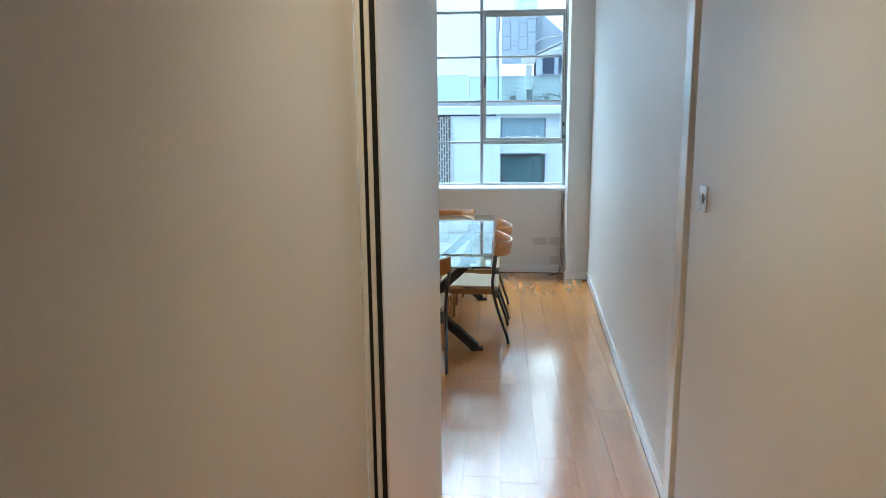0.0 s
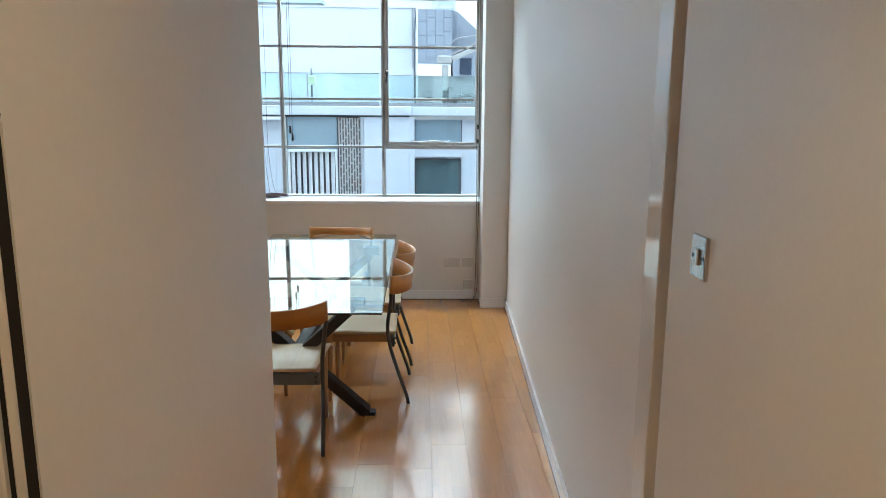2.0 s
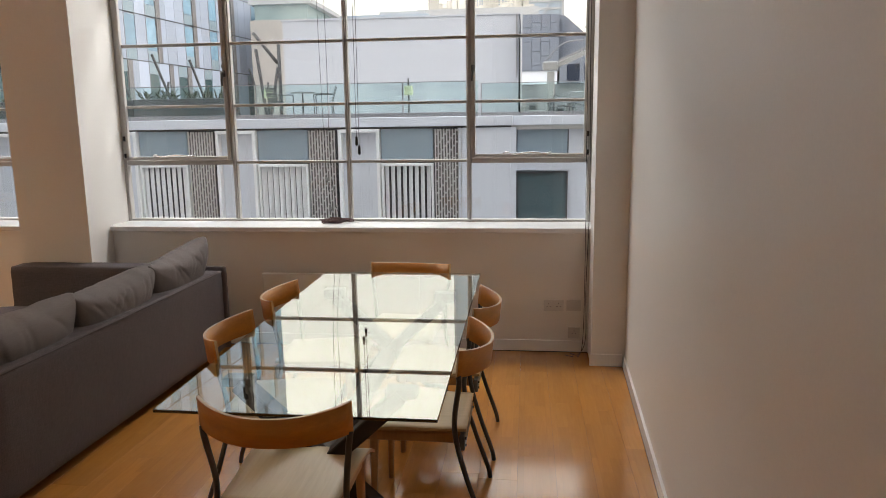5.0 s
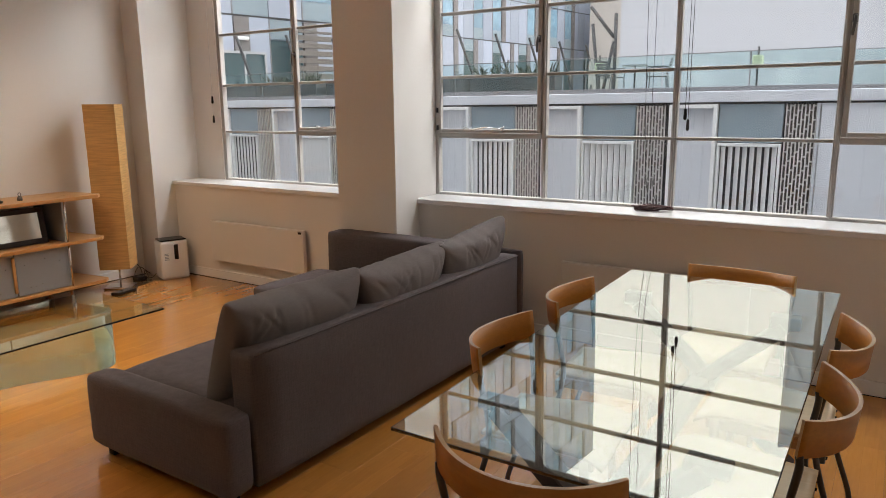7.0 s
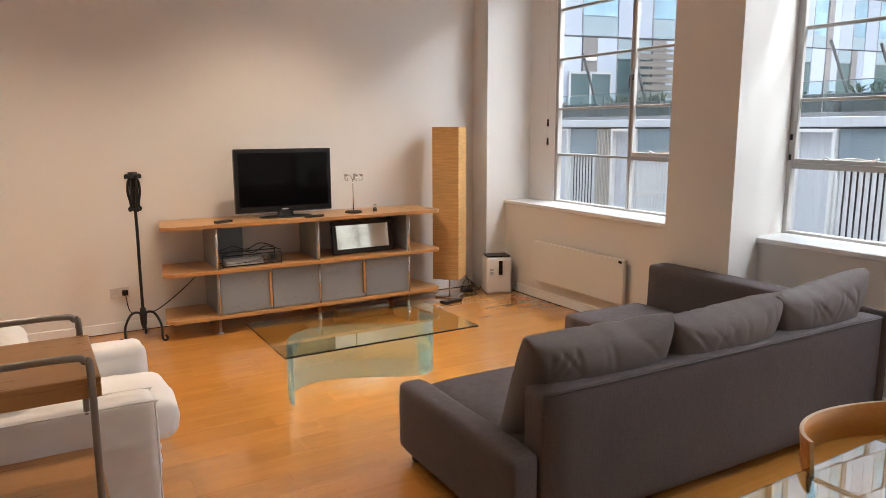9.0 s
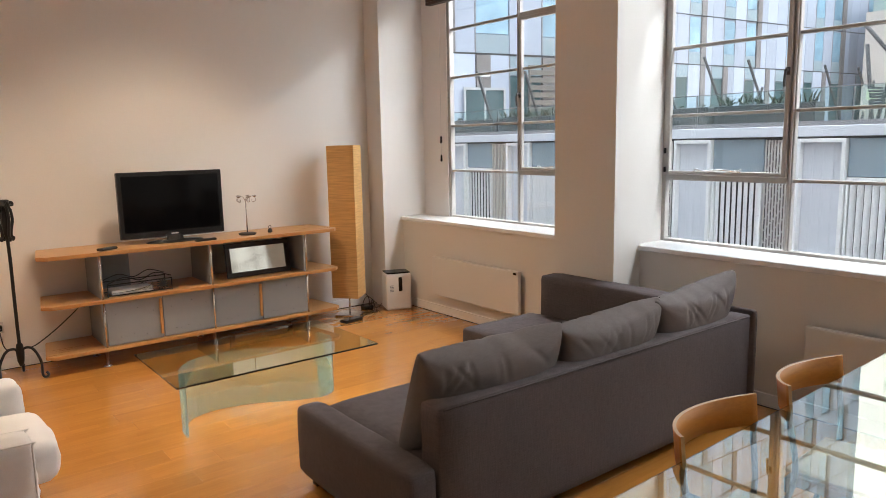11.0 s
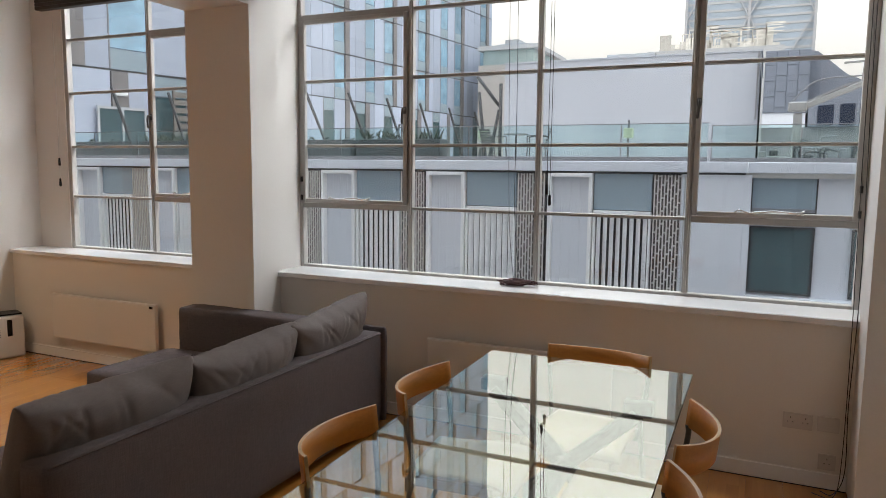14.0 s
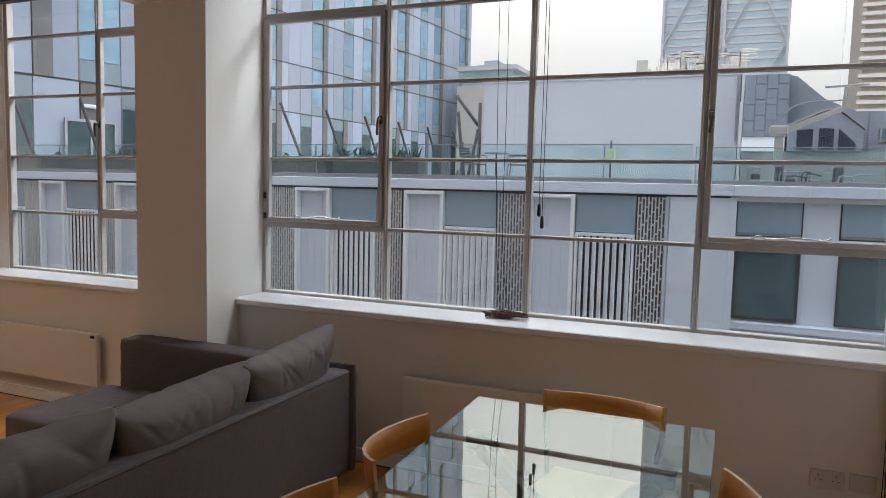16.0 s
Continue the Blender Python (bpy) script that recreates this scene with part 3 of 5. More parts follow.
def opposite_building():
    """The low white block across the street: framed recesses, blue-grey panels, louvres and slotted screens."""
    b = thing("apartment_building", "low white-panelled block with louvres and slotted screens", "building")
    # near-black backing paints in the shade behind the louvres and panel gaps
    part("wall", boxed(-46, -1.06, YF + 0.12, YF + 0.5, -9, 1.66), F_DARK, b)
    part("wall", boxed(-46, -1.06, YF, YF + 0.119, -9, -2.0), F_WHITE, b)
    part("parapet", boxed(-46, -1.02, YF - 0.06, YF + 0.5, 1.70, 1.92, 0.01), F_WHITE, b)
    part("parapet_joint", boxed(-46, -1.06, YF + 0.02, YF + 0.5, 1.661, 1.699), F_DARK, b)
    part("wall", boxed(-2.27, -1.06, YF, YF + 0.119, -2.0, 1.66, 0.006), F_WHITE, b)
    # slotted screen
    bm = bmesh.new()
    w, cols = 0.60, 9
    step = w / cols
    for c in range(cols + 1):
        box(bm, c * step - 0.012, c * step + 0.012, 0, 0.03, -2.0, 1.64)
    for c in range(cols):
        z = -2.0 + (c % 3) * 0.09
        while z < 1.64:
            box(bm, c * step + 0.012, (c + 1) * step - 0.012, 0.003, 0.027, z, z + 0.03)
            z += 0.27
    backing = part("screen_backing", boxed(0.012, 0.588, 0.06, 0.115, -2.0, 1.64), F_TAUPE, b)
    screen = part("slotted_screen", bm, F_PALE, b, "pale slotted metal screen")
    # framed recess
    bm = bmesh.new()
    box(bm, 0, 0.075, -0.09, 0.10, -2.0, 1.655, 0.006)
    box(bm, 0.905, 0.98, -0.09, 0.10, -2.0, 1.655, 0.006)
    box(bm, 0.075, 0.905, -0.09, 0.10, 1.575, 1.655, 0.006)
    recess = part("recess_frame", bm, F_LOUVRE, b, "white projecting frame")
    bm = bmesh.new()
    for k in range(4):
        box(bm, 0.077 + k * 0.207, 0.2822 + k * 0.207, 0.075, 0.115, -2.0, 1.572, 0.004)
    board = part("recess_panel", bm, F_WHITE, b)
    upper = part("spandrel_panel", boxed(1.0, 2.22, 0.03, 0.115, 0.88, 1.655, 0.006), F_BLUE, b, "blue-grey glass panel")
    bm = bmesh.new()
    box(bm, 1.0, 2.22, -0.03, 0.10, 0.80, 0.865, 0.006)
    box(bm, 1.0, 1.05, -0.03, 0.10, -2.0, 0.80, 0.006)
    box(bm, 2.17, 2.22, -0.03, 0.10, -2.0, 0.80, 0.006)
    lframe = part("louvre_frame", bm, F_LOUVRE, b, "white louvre frame")
    slat = part("louvre_slat", boxed(-0.0625, 0.0625, -0.010, 0.010, -2.0, 0.80, 0.006), F_LOUVRE, b)
    for k in range(14):
        x = -2.08 - 2.98 * (k + 1)
        tilt = (-40, 38, -22, -26, 36, -20, -16)[k % 7]
        for proto in (screen, backing, recess, board, upper, lframe):
            ob = proto if k == 0 else proto.copy()
            if k:
                scene.collection.objects.link(ob)
            dx = x + 2.27 if proto in (screen, backing) else x
            ob.location = (dx, YF, 0)
        for s in range(8):
            ob = slat if k == s == 0 else slat.copy()
            if k or s:
                scene.collection.objects.link(ob)
            ob.matrix_basis = pose(x + 1.12 + s * 0.14, YF + 0.045, 0, 0, 0, tilt)
    # recessed wing with dark windows
    part("wall", boxed(-1.06, 30, YF + 0.62, YF + 1.0, -9, 1.69), F_WHITE, b)
    part("wall", boxed(-1.06, -0.94, YF + 0.001, YF + 0.62, -9, 1.66), F_WHITE, b)
    part("parapet", boxed(-1.019, 30, YF + 0.42, YF + 1.0, 1.70, 1.92, 0.01), F_WHITE, b)
    part("sill", boxed(-0.94, 30, YF + 0.35, YF + 0.62, -0.95, -0.80, 0.01), F_WHITE, b)
    for k in range(5):
        x = -0.92 + k * 1.85
        part("spandrel_panel", boxed(x, x + 1.16, YF + 0.58, YF + 0.619, 0.93, 1.68, 0.005), F_BLUE, b)
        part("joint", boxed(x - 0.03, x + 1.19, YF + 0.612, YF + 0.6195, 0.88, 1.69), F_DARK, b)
        part("spandrel_foot", boxed(x, x + 1.16, YF + 0.54, YF + 0.579, 0.93, 0.99), F_STEEL, b)
        win = part("window", boxed(x, x + 1.16, YF + 0.59, YF + 0.619, -0.74, 0.60, 0.003), F_GLASS, b, "dark reflective window")
        bm = bmesh.new()
        box(bm, x - 0.02, x + 0.025, YF + 0.55, YF + 0.589, -0.76, 0.62)
        box(bm, x + 1.135, x + 1.18, YF + 0.55, YF + 0.589, -0.76, 0.62)
        box(bm, x + 0.025, x + 1.135, YF + 0.55, YF + 0.589, 0.58, 0.62)
        box(bm, x + 0.025, x + 1.135, YF + 0.55, YF + 0.589, -0.76, -0.72)
        part("frame", bm, F_DARK, win)
        part("head", boxed(x - 0.02, x + 1.18, YF + 0.5, YF + 0.62, 0.66, 0.90, 0.005), F_WHITE, b)
    return b


opposite_building()


def balustrade(x0, x1, y, z0=1.93, z1=2.70):
    rail = thing("glass_balustrade", "green-tinted glass balustrade with grey posts", "balustrade")
    n = max(1, round((x1 - x0) / 1.75))
    w = (x1 - x0) / n
    part("base_channel", boxed(x0, x1, y - 0.06, y + 0.06, z0 - 0.02, z0 + 0.09, 0.005), F_STEEL, rail)
    part("handrail", boxed(x0, x1, y - 0.012, y + 0.012, z1, z1 + 0.02, 0.003), F_STEEL, rail)
    for k in range(n):
        pane = part("pane", boxed(x0 + k * w + 0.015, x0 + (k + 1) * w - 0.015, y - 0.008, y + 0.008, z0 + 0.09, z1), GLASS_RAIL, rail)
        pane.visible_shadow = False
    for k in range(0, n + 1, 2):
        part("post", boxed(x0 + k * w - 0.012, x0 + k * w + 0.012, y + 0.012, y + 0.04, z0, z1 + 0.02), F_STEEL, rail)
    return rail


balustrade(-46, -1.8, 11.25)
balustrade(-1.8, 26, 12.2)


def planter(x, y, w, seed):
    p = thing("planter", "dark grey terrace planter with spiky green plants", "planter", pose(x, y, 1.88), "terrace planters")
    part("trough", boxed(-w / 2, w / 2, -0.25, 0.25, 0, 0.60, 0.015), F_DARK, p)
    bm = bmesh.new()
    r = random.Random(seed)
    for _ in range(70 if seed % 3 == 0 else 8):
        a = r.uniform(0, 6.28)
        b0 = Vector((r.uniform(-w / 2.2, w / 2.2), r.uniform(-0.18, 0.18), 0.58))
        tip = b0 + Vector((math.cos(a) * 0.2, math.sin(a) * 0.2, r.uniform(0.08, 0.34 if seed % 3 == 0 else 0.14)))
        side = Vector((-math.sin(a), math.cos(a), 0)) * 0.02
        v = [bm.verts.new(q) for q in (b0 - side, b0 + side, (b0 + tip) / 2 + side + Vector((0, 0, 0.05)), tip, (b0 + tip) / 2 - side + Vector((0, 0, 0.05)))]
        bm.faces.new(v)
    part("leaves", bm, LEAF, p)
    return p


for k, (x, y) in enumerate(((-9.6, 12.6), (-12.2, 12.5), (-14.8, 12.6), (-17.6, 12.5), (-20.4, 12.6), (-23.0, 12.5))):
    planter(x, y, 2.5, k)
lantern = thing("terrace_lantern", "pale yellow-green lantern on a thin post", "lantern", pose(-3.75, 13.2, 1.88), "terrace lanterns")
part("post", boxed(-0.02, 0.02, -0.02, 0.02, 0, 1.05), F_DARK, lantern)
part("shade", boxed(-0.11, 0.11, -0.09, 0.09, 0.62, 0.86, 0.02), material("lantern_shade", (0.50, 0.53, 0.36), 0.6), lantern)
copy_thing(lantern, pose(-7.65, 13.6, 1.88))


def terrace_chair(m):
    """A dark metal garden chair with bent arms and a slatted seat and back."""
    c = thing("garden_chair", "dark metal garden chair on the roof terrace", "chair", m, "terrace chairs")
    bm = bmesh.new()
    for k in range(6):
        box(bm, -0.22, 0.22, -0.21 + k * 0.072, -0.155 + k * 0.072, 0.43, 0.45, 0.004)
    part("seat", bm, F_DARK, c)
    bm = bmesh.new()
    for k in range(6):
        z = 0.48 + k * 0.065
        box(bm, -0.21, 0.21, 0.22 + k * 0.02, 0.235 + k * 0.02, z, z + 0.05, 0.004)
    part("backrest", bm, F_DARK, c)
    for x in (-0.23, 0.23):
        for y in (-0.2, 0.22):
            bm = bmesh.new()
            rod(bm, (x, y * 1.15, 0), (x, y, 0.45 if y < 0 else 0.46), 0.014, n=8)
            part("leg", bm, F_DARK, c, smooth=True)
        bm = bmesh.new()
        tube(bm, [(x, -0.2, 0.44), (x, -0.22, 0.6), (x, -0.18, 0.66), (x, 0.1, 0.67), (x, 0.27, 0.66)], 0.013, 6, 5)
        part("arm", bm, F_DARK, c, smooth=True)
    return c


terrace_chair(pose(-7.0, 12.7, 1.88, 0, 0, 70))
terrace_chair(pose(-5.9, 12.8, 1.88, 0, 0, -80))
bistro = thing("garden_table", "small round grey garden table on the terrace", "table", pose(-6.45, 12.8, 1.88))
bm = bmesh.new()
lathe(bm, [(0.001, 0.70), (0.30, 0.70), (0.31, 0.715), (0.30, 0.73), (0.001, 0.73)], 24)
part("tabletop", bm, F_STEEL, bistro, smooth=False)
bm = bmesh.new()
lathe(bm, [(0.001, 0.0), (0.20, 0.0), (0.20, 0.02), (0.025, 0.04), (0.02, 0.699), (0.001, 0.699)], 16)
part("pedestal", bm, F_DARK, bistro, smooth=True)


def panel_tower(name, a, b, z0, z1, first, label, storey=3.8, module=1.35, seed=1, kinds=None):
    """A clad office block whose face runs from a to b in plan: panels, glazing and mesh strips, storey by storey."""
    tower = thing(name, label, "building")
    a, b = Vector((*a, 0)), Vector((*b, 0))
    along = (b - a).normalized()
    out = Vector((along.y, -along.x, 0))
    rot = Matrix((along, -out, Vector((0, 0, 1)))).transposed().to_4x4()
    base = Matrix.Translation(a) @ rot
    length = (b - a).length
    part("core", boxed(0, length, 0.1, 2.6, z0, z1, m=base), F_TOWER, tower)
    rng = random.Random(seed)
    n = int(length / module)
    w = length / n
    levels = [z0, first]
    while levels[-1] < z1:
        levels.append(levels[-1] + storey)
    for za, zb in zip(levels, levels[1:]):
        shift = rng.random()
        for k in range(n):
            what = kinds[(k + int(shift * 3)) % len(kinds)]
            if za == z0:
                what = ("green", "mesh", "white", "green", "white", "mesh")[k % 6]
            x0, x1 = k * w, (k + 1) * w
            if what == "glass":
                part("window", boxed(x0 + 0.03, x1 - 0.03, 0.04, 0.099, za + 0.9, zb - 0.12, m=base), F_SKYGLASS, tower)
                part("panel", boxed(x0 + 0.01, x1 - 0.01, 0.02, 0.099, za + 0.06, za + 0.86, m=base), F_BLUE, tower)
                part("mullion", boxed(x0 - 0.03, x0 + 0.03, -0.02, 0.019, za + 0.06, zb - 0.02, m=base), F_STEEL, tower)
            elif what == "green":
                part("window", boxed(x0 + 0.04, x1 - 0.04, 0.05, 0.099, za + 0.1, zb - 0.9, m=base), F_GLASS, tower, "dark green glazing")
                part("panel", boxed(x0 + 0.01, x1 - 0.01, 0.02, 0.099, zb - 0.86, zb - 0.04, m=base), F_BLUE, tower)
                part("mullion", boxed(x0 - 0.03, x0 + 0.03, -0.02, 0.019, za + 0.06, zb - 0.02, m=base), F_STEEL, tower)
            elif what == "mesh":
                xm = x0 + w * 0.42
                part("mesh_panel", boxed(x0 + 0.02, xm, -0.06, 0.099, za + 0.04, zb - 0.04, m=base), F_BRONZE, tower)
                part("panel", boxed(xm + 0.012, x1 - 0.012, 0.0, 0.099, za + 0.06, zb - 0.02, m=base), F_TOWER, tower)
            else:
                part("panel", boxed(x0 + 0.012, x1 - 0.012, 0.0, 0.099, za + 0.06, zb - 0.02, m=base), F_TOWER, tower)
        part("floor_joint", boxed(0, length, 0.0, 0.03, zb - 0.02, zb + 0.05, m=base), F_DARK, tower)
    return tower, base


panel_tower("office_tower", (-31.4, 36.9), (-27.6, 67.2), 1.88, 40, 6.9, "tall office block clad in pale panels and blue glazing", kinds=("white", "glass", "mesh", "white", "white", "glass", "mesh", "white", "glass"), seed=3, module=1.25, storey=3.45)
wing, wing_base = panel_tower("office_wing", (-26.6, 8.0), (-23.0, 25.0), 1.88, 20, 5.5, "set-back office wing with blue glazing and bronze mesh", kinds=("white", "mesh", "glass", "white", "glass"), seed=5, module=1.7)
door = part("terrace_door", boxed(8.05, 10.05, -0.14, -0.085, 1.89, 4.0, m=wing_base), F_GLASS, wing, "white-framed glazed terrace door")
bm = bmesh.new()
for x0, x1, z0, z1 in ((8.0, 8.09, 1.88, 4.05), (9.01, 9.10, 1.88, 4.05), (10.01, 10.1, 1.88, 4.05), (8.09, 9.01, 3.95, 4.05), (9.10, 10.01, 3.95, 4.05), (8.09, 9.01, 1.88, 2.05), (9.10, 10.01, 1.88, 2.05)):
    box(bm, x0, x1, -0.2, -0.141, z0, z1, m=wing_base)
part("door_frame", bm, F_HAZE_BAND, door)
louvres = thing("louvred_screen", "grey-brown slatted screen standing before the office wing", "screen")
bm = bmesh.new()
for x0, x1, z0, z1 in ((10.9, 11.0, 1.89, 5.0), (13.2, 13.3, 1.89, 5.0), (11.0, 13.2, 4.9, 5.0)):
    box(bm, x0, x1, -0.9, -0.8, z0, z1, m=wing_base)
part("frame", bm, F_TAUPE, louvres)
for k in range(9):
    z = 1.98 + k * 0.325
    part("slat", boxed(11.0, 13.2, -0.88, -0.82, z, z + 0.22, 0.008, m=wing_base), F_TAUPE, louvres)
part("wall_light", boxed(8.7, 9.3, -0.25, -0.085, 4.5, 4.65, 0.04, m=wing_base), F_LOUVRE, wing)
for k in range(4):
    x = 5.6 + k * 2.4
    strut = thing("raking_column", "dark grey raking steel column under the office block", "column", group="raking columns")
    bm = bmesh.new()
    rod(bm, wing_base @ Vector((x + 0.8, -1.6, 1.88)), wing_base @ Vector((x, -1.3, 4.7)), 0.06, n=10)
    part("shaft", bm, F_DARK, strut, smooth=True)
for k in range(7):
    y = 37.3 + k * 4.7
    x = -28.6 + (y - 38.9) * 0.125
    strut = thing("raking_column", "dark grey raking steel column under the office block", "column", group="raking columns")
    bm = bmesh.new()
    rod(bm, (x, y + 1.6, 1.88), (x - 0.35, y - 1.6, 7.1), 0.10, n=10)
    if k % 3 == 2:
        rod(bm, (x, y - 1.6, 1.88), (x - 0.15, y + 0.2, 5.2), 0.09, n=10)
    part("shaft", bm, F_DARK, strut, smooth=True)
brace = thing("steel_brace_frame", "dark steel post with crossing braces on the terrace", "brace")
for q0, q1 in (((-14.35, 6.4), (-13.15, 4.9)), ((-14.25, 5.6), (-13.8, 1.88)), ((-13.15, 4.7), (-13.72, 1.88)), ((-13.07, 6.0), (-13.07, 1.88))):
    bm = bmesh.new()
    rod(bm, (q0[0], 30, q0[1]), (q1[0], 30, q1[1]), 0.085, n=10)
    part("tube", bm, F_DARK, brace, smooth=True)


def far_block(name, label, pieces, category="building"):
    b = thing(name, label, category)
    for nm, mat, *a in pieces:
        part(nm, boxed(*a), mat, b)
    return b


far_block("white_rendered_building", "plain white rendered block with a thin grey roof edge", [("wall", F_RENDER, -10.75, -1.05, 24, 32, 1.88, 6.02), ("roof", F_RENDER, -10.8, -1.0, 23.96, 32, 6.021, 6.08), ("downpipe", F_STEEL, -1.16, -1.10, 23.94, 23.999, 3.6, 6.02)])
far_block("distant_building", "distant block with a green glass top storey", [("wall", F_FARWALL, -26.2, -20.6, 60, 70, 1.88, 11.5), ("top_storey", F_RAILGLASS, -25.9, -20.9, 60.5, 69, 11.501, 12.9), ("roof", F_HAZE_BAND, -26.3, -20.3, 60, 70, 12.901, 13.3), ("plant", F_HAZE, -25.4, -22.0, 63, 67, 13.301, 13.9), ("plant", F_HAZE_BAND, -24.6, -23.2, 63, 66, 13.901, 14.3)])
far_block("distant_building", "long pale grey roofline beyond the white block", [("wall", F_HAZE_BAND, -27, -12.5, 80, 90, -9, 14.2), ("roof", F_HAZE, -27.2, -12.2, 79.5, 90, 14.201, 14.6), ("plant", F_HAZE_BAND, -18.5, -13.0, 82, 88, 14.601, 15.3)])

# slate-grey mansard with dormers
mansard = thing("mansard_roof_building", "grey zinc mansard roof building with dormer windows", "building")
part("wall", boxed(-0.9, 12, 23.1, 33, 1.88, 3.25), F_STEEL, mansard)
part("wall", boxed(-0.9, 0.45, 23.05, 33, 3.251, 3.74), F_WHITE, mansard)


def front_prism(outline, y0, y1):
    """An upright outline in x and z, carried back from y0 to y1."""
    bm = bmesh.new()
    va, vb = [bm.verts.new((x, y0, z)) for x, z in outline], [bm.verts.new((x, y1, z)) for x, z in outline]
    bm.faces.new(va[::-1])
    bm.faces.new(vb)
    for k in range(len(va)):
        j = (k + 1) % len(va)
        bm.faces.new((va[k], va[j], vb[j], vb[k]))
    bmesh.ops.recalc_face_normals(bm, faces=bm.faces)
    return bm


part("roof", boxed(-0.9, 0.5, 23.0, 31, 3.741, 5.85), F_ZINC, mansard)
part("roof", front_prism([(0.501, 3.26), (0.501, 5.9), (0.75, 5.85), (1.65, 5.05), (2.6, 4.62), (12, 4.62), (12, 3.26)], 23.6, 31), F_ZINC, mansard)
gable = part("dormer", front_prism([(0.52, 3.26), (0.52, 4.05), (1.6, 4.55), (1.95, 4.62), (2.75, 3.95), (2.75, 3.26)], 22.9, 23.599), F_ZINC, mansard, "zinc dormer front with three dark panes")
part("verge", front_prism([(0.48, 4.06), (1.6, 4.57), (1.97, 4.65), (2.8, 3.95), (2.8, 4.03), (1.97, 4.74), (1.58, 4.65), (0.48, 4.14)], 22.8, 23.599), F_STEEL, gable)
for pane_shape in ([(0.8, 3.3), (0.8, 3.95), (1.28, 3.98), (1.28, 3.3)], [(1.46, 3.3), (1.46, 4.0), (1.9, 4.0), (1.9, 3.3)], [(2.04, 3.3), (2.04, 3.98), (2.55, 3.5), (2.55, 3.3)]):
    part("window", front_prism(pane_shape, 22.86, 22.899), F_NAVY, gable, "dark blue pane")
for x in (3.3, 4.6, 5.9):
    light = part("roof_window", boxed(x, x + 0.6, 23.5, 23.599, 3.6, 4.1, 0.02), F_STEEL, mansard)
    part("pane", boxed(x + 0.06, x + 0.54, 23.48, 23.499, 3.66, 4.04), F_GLASS, light)
for i in range(4):
    for j in range(4):
        x, z = -0.88 + i * 0.345, 3.78 + j * 0.53 + (i % 2) * 0.17
        part("zinc_sheet", boxed(x, x + 0.33, 22.972, 22.999, z, min(z + 0.5, 5.84), 0.008), F_ZINC, mansard)
for k in range(7):
    bm = bmesh.new()
    x = 3.0 + k * 0.75
    box(bm, x, x + 0.05, 23.56, 23.599, 3.3, 4.6)
    part("standing_seam", bm, F_ZINC, mansard)

crane = thing("roof_cleaning_crane", "pale grey roof cleaning crane with a raised arm", "crane", pose(0.04, 18.0, 1.88) @ Matrix.Diagonal((0.87, 0.87, 0.95, 1)))
bm = bmesh.new()
box(bm, -0.13, 0.13, -0.13, 0.13, 0, 1.55, 0.03)
box(bm, -0.3, 0.25, -0.2, 0.2, 1.6, 1.88, 0.04)
part("mast", bm, F_BOOM, crane)
bm = bmesh.new()
beam_between(bm, (0.2, 0, 1.75), (1.75, 0, 2.35), 0.15, 0.16, 0.02)
beam_between(bm, (1.75, 0, 2.3), (1.8, 0, 2.95), 0.12, 0.12, 0.02)
beam_between(bm, (1.2, 0, 2.95), (2.4, 0, 3.0), 0.06, 0.06, 0.01)
part("arm", bm, F_BOOM, crane)
bm = bmesh.new()
tube(bm, [(-0.2, 0.2, 1.9), (0.5, 0.25, 2.5), (1.75, 0.2, 2.6)], 0.025, 6, 6)
part("cable_guard", bm, F_STEEL, crane)
clutter = thing("roof_plant", "grey pipework and ducts on the roof terrace", "roof plant", pose(0.2, 16.4, 1.88))
rng = random.Random(12)
for k in range(11):
    x, h = -1.1 + k * 0.27, rng.uniform(0.18, 0.6)
    part("unit", boxed(x, x + 0.2, -0.2, 0.2, 0.0, h, 0.02), rng.choice((F_STEEL, F_DARK, F_BOOM)), clutter)
for k in range(12):
    bm = bmesh.new()
    x, z = rng.uniform(-1.1, 1.5), rng.uniform(0.1, 0.75)
    tube(bm, [(x, -0.3, 0.02), (x, -0.3, z), (x + rng.uniform(0.15, 0.6), -0.32, z + rng.uniform(-0.05, 0.08))], 0.022, 6, 3)
    part("pipe", bm, rng.choice((F_STEEL, F_BOOM, F_DARK)), clutter)

# far towers
braced = thing("braced_glass_tower", "distant glass tower with white cross bracing", "tower")
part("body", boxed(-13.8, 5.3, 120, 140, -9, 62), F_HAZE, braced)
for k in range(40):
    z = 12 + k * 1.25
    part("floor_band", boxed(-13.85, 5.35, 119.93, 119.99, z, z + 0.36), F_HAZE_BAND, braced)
bm = bmesh.new()
for z in (8, 26, 44):
    for x in (-13.5, -4.2):
        beam_between(bm, (x, 119.5, z), (x + 9.2, 119.5, z + 18), 0.28, 0.2)
        beam_between(bm, (x + 9.2, 119.5, z), (x, 119.5, z + 18), 0.28, 0.2)
for x in (-13.6, -4.2, 5.1):
    beam_between(bm, (x, 119.4, 0), (x, 119.4, 62), 0.4, 0.2)
part("bracing", bm, F_OUTER, braced)
slim = thing("residential_tower", "distant brown residential tower with pale balconies", "tower")
part("body", boxed(15.5, 30, 120, 135, -9, 58), F_BRICK, slim)
for k in range(38):
    z = 8 + k * 1.3
    part("balcony", boxed(14.9, 30, 119.0, 119.99, z, z + 0.55), F_PALE, slim)
site = thing("building_site", "pale concrete rooftop with scaffold under construction", "building site")
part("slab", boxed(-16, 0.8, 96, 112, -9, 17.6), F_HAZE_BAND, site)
rng = random.Random(5)
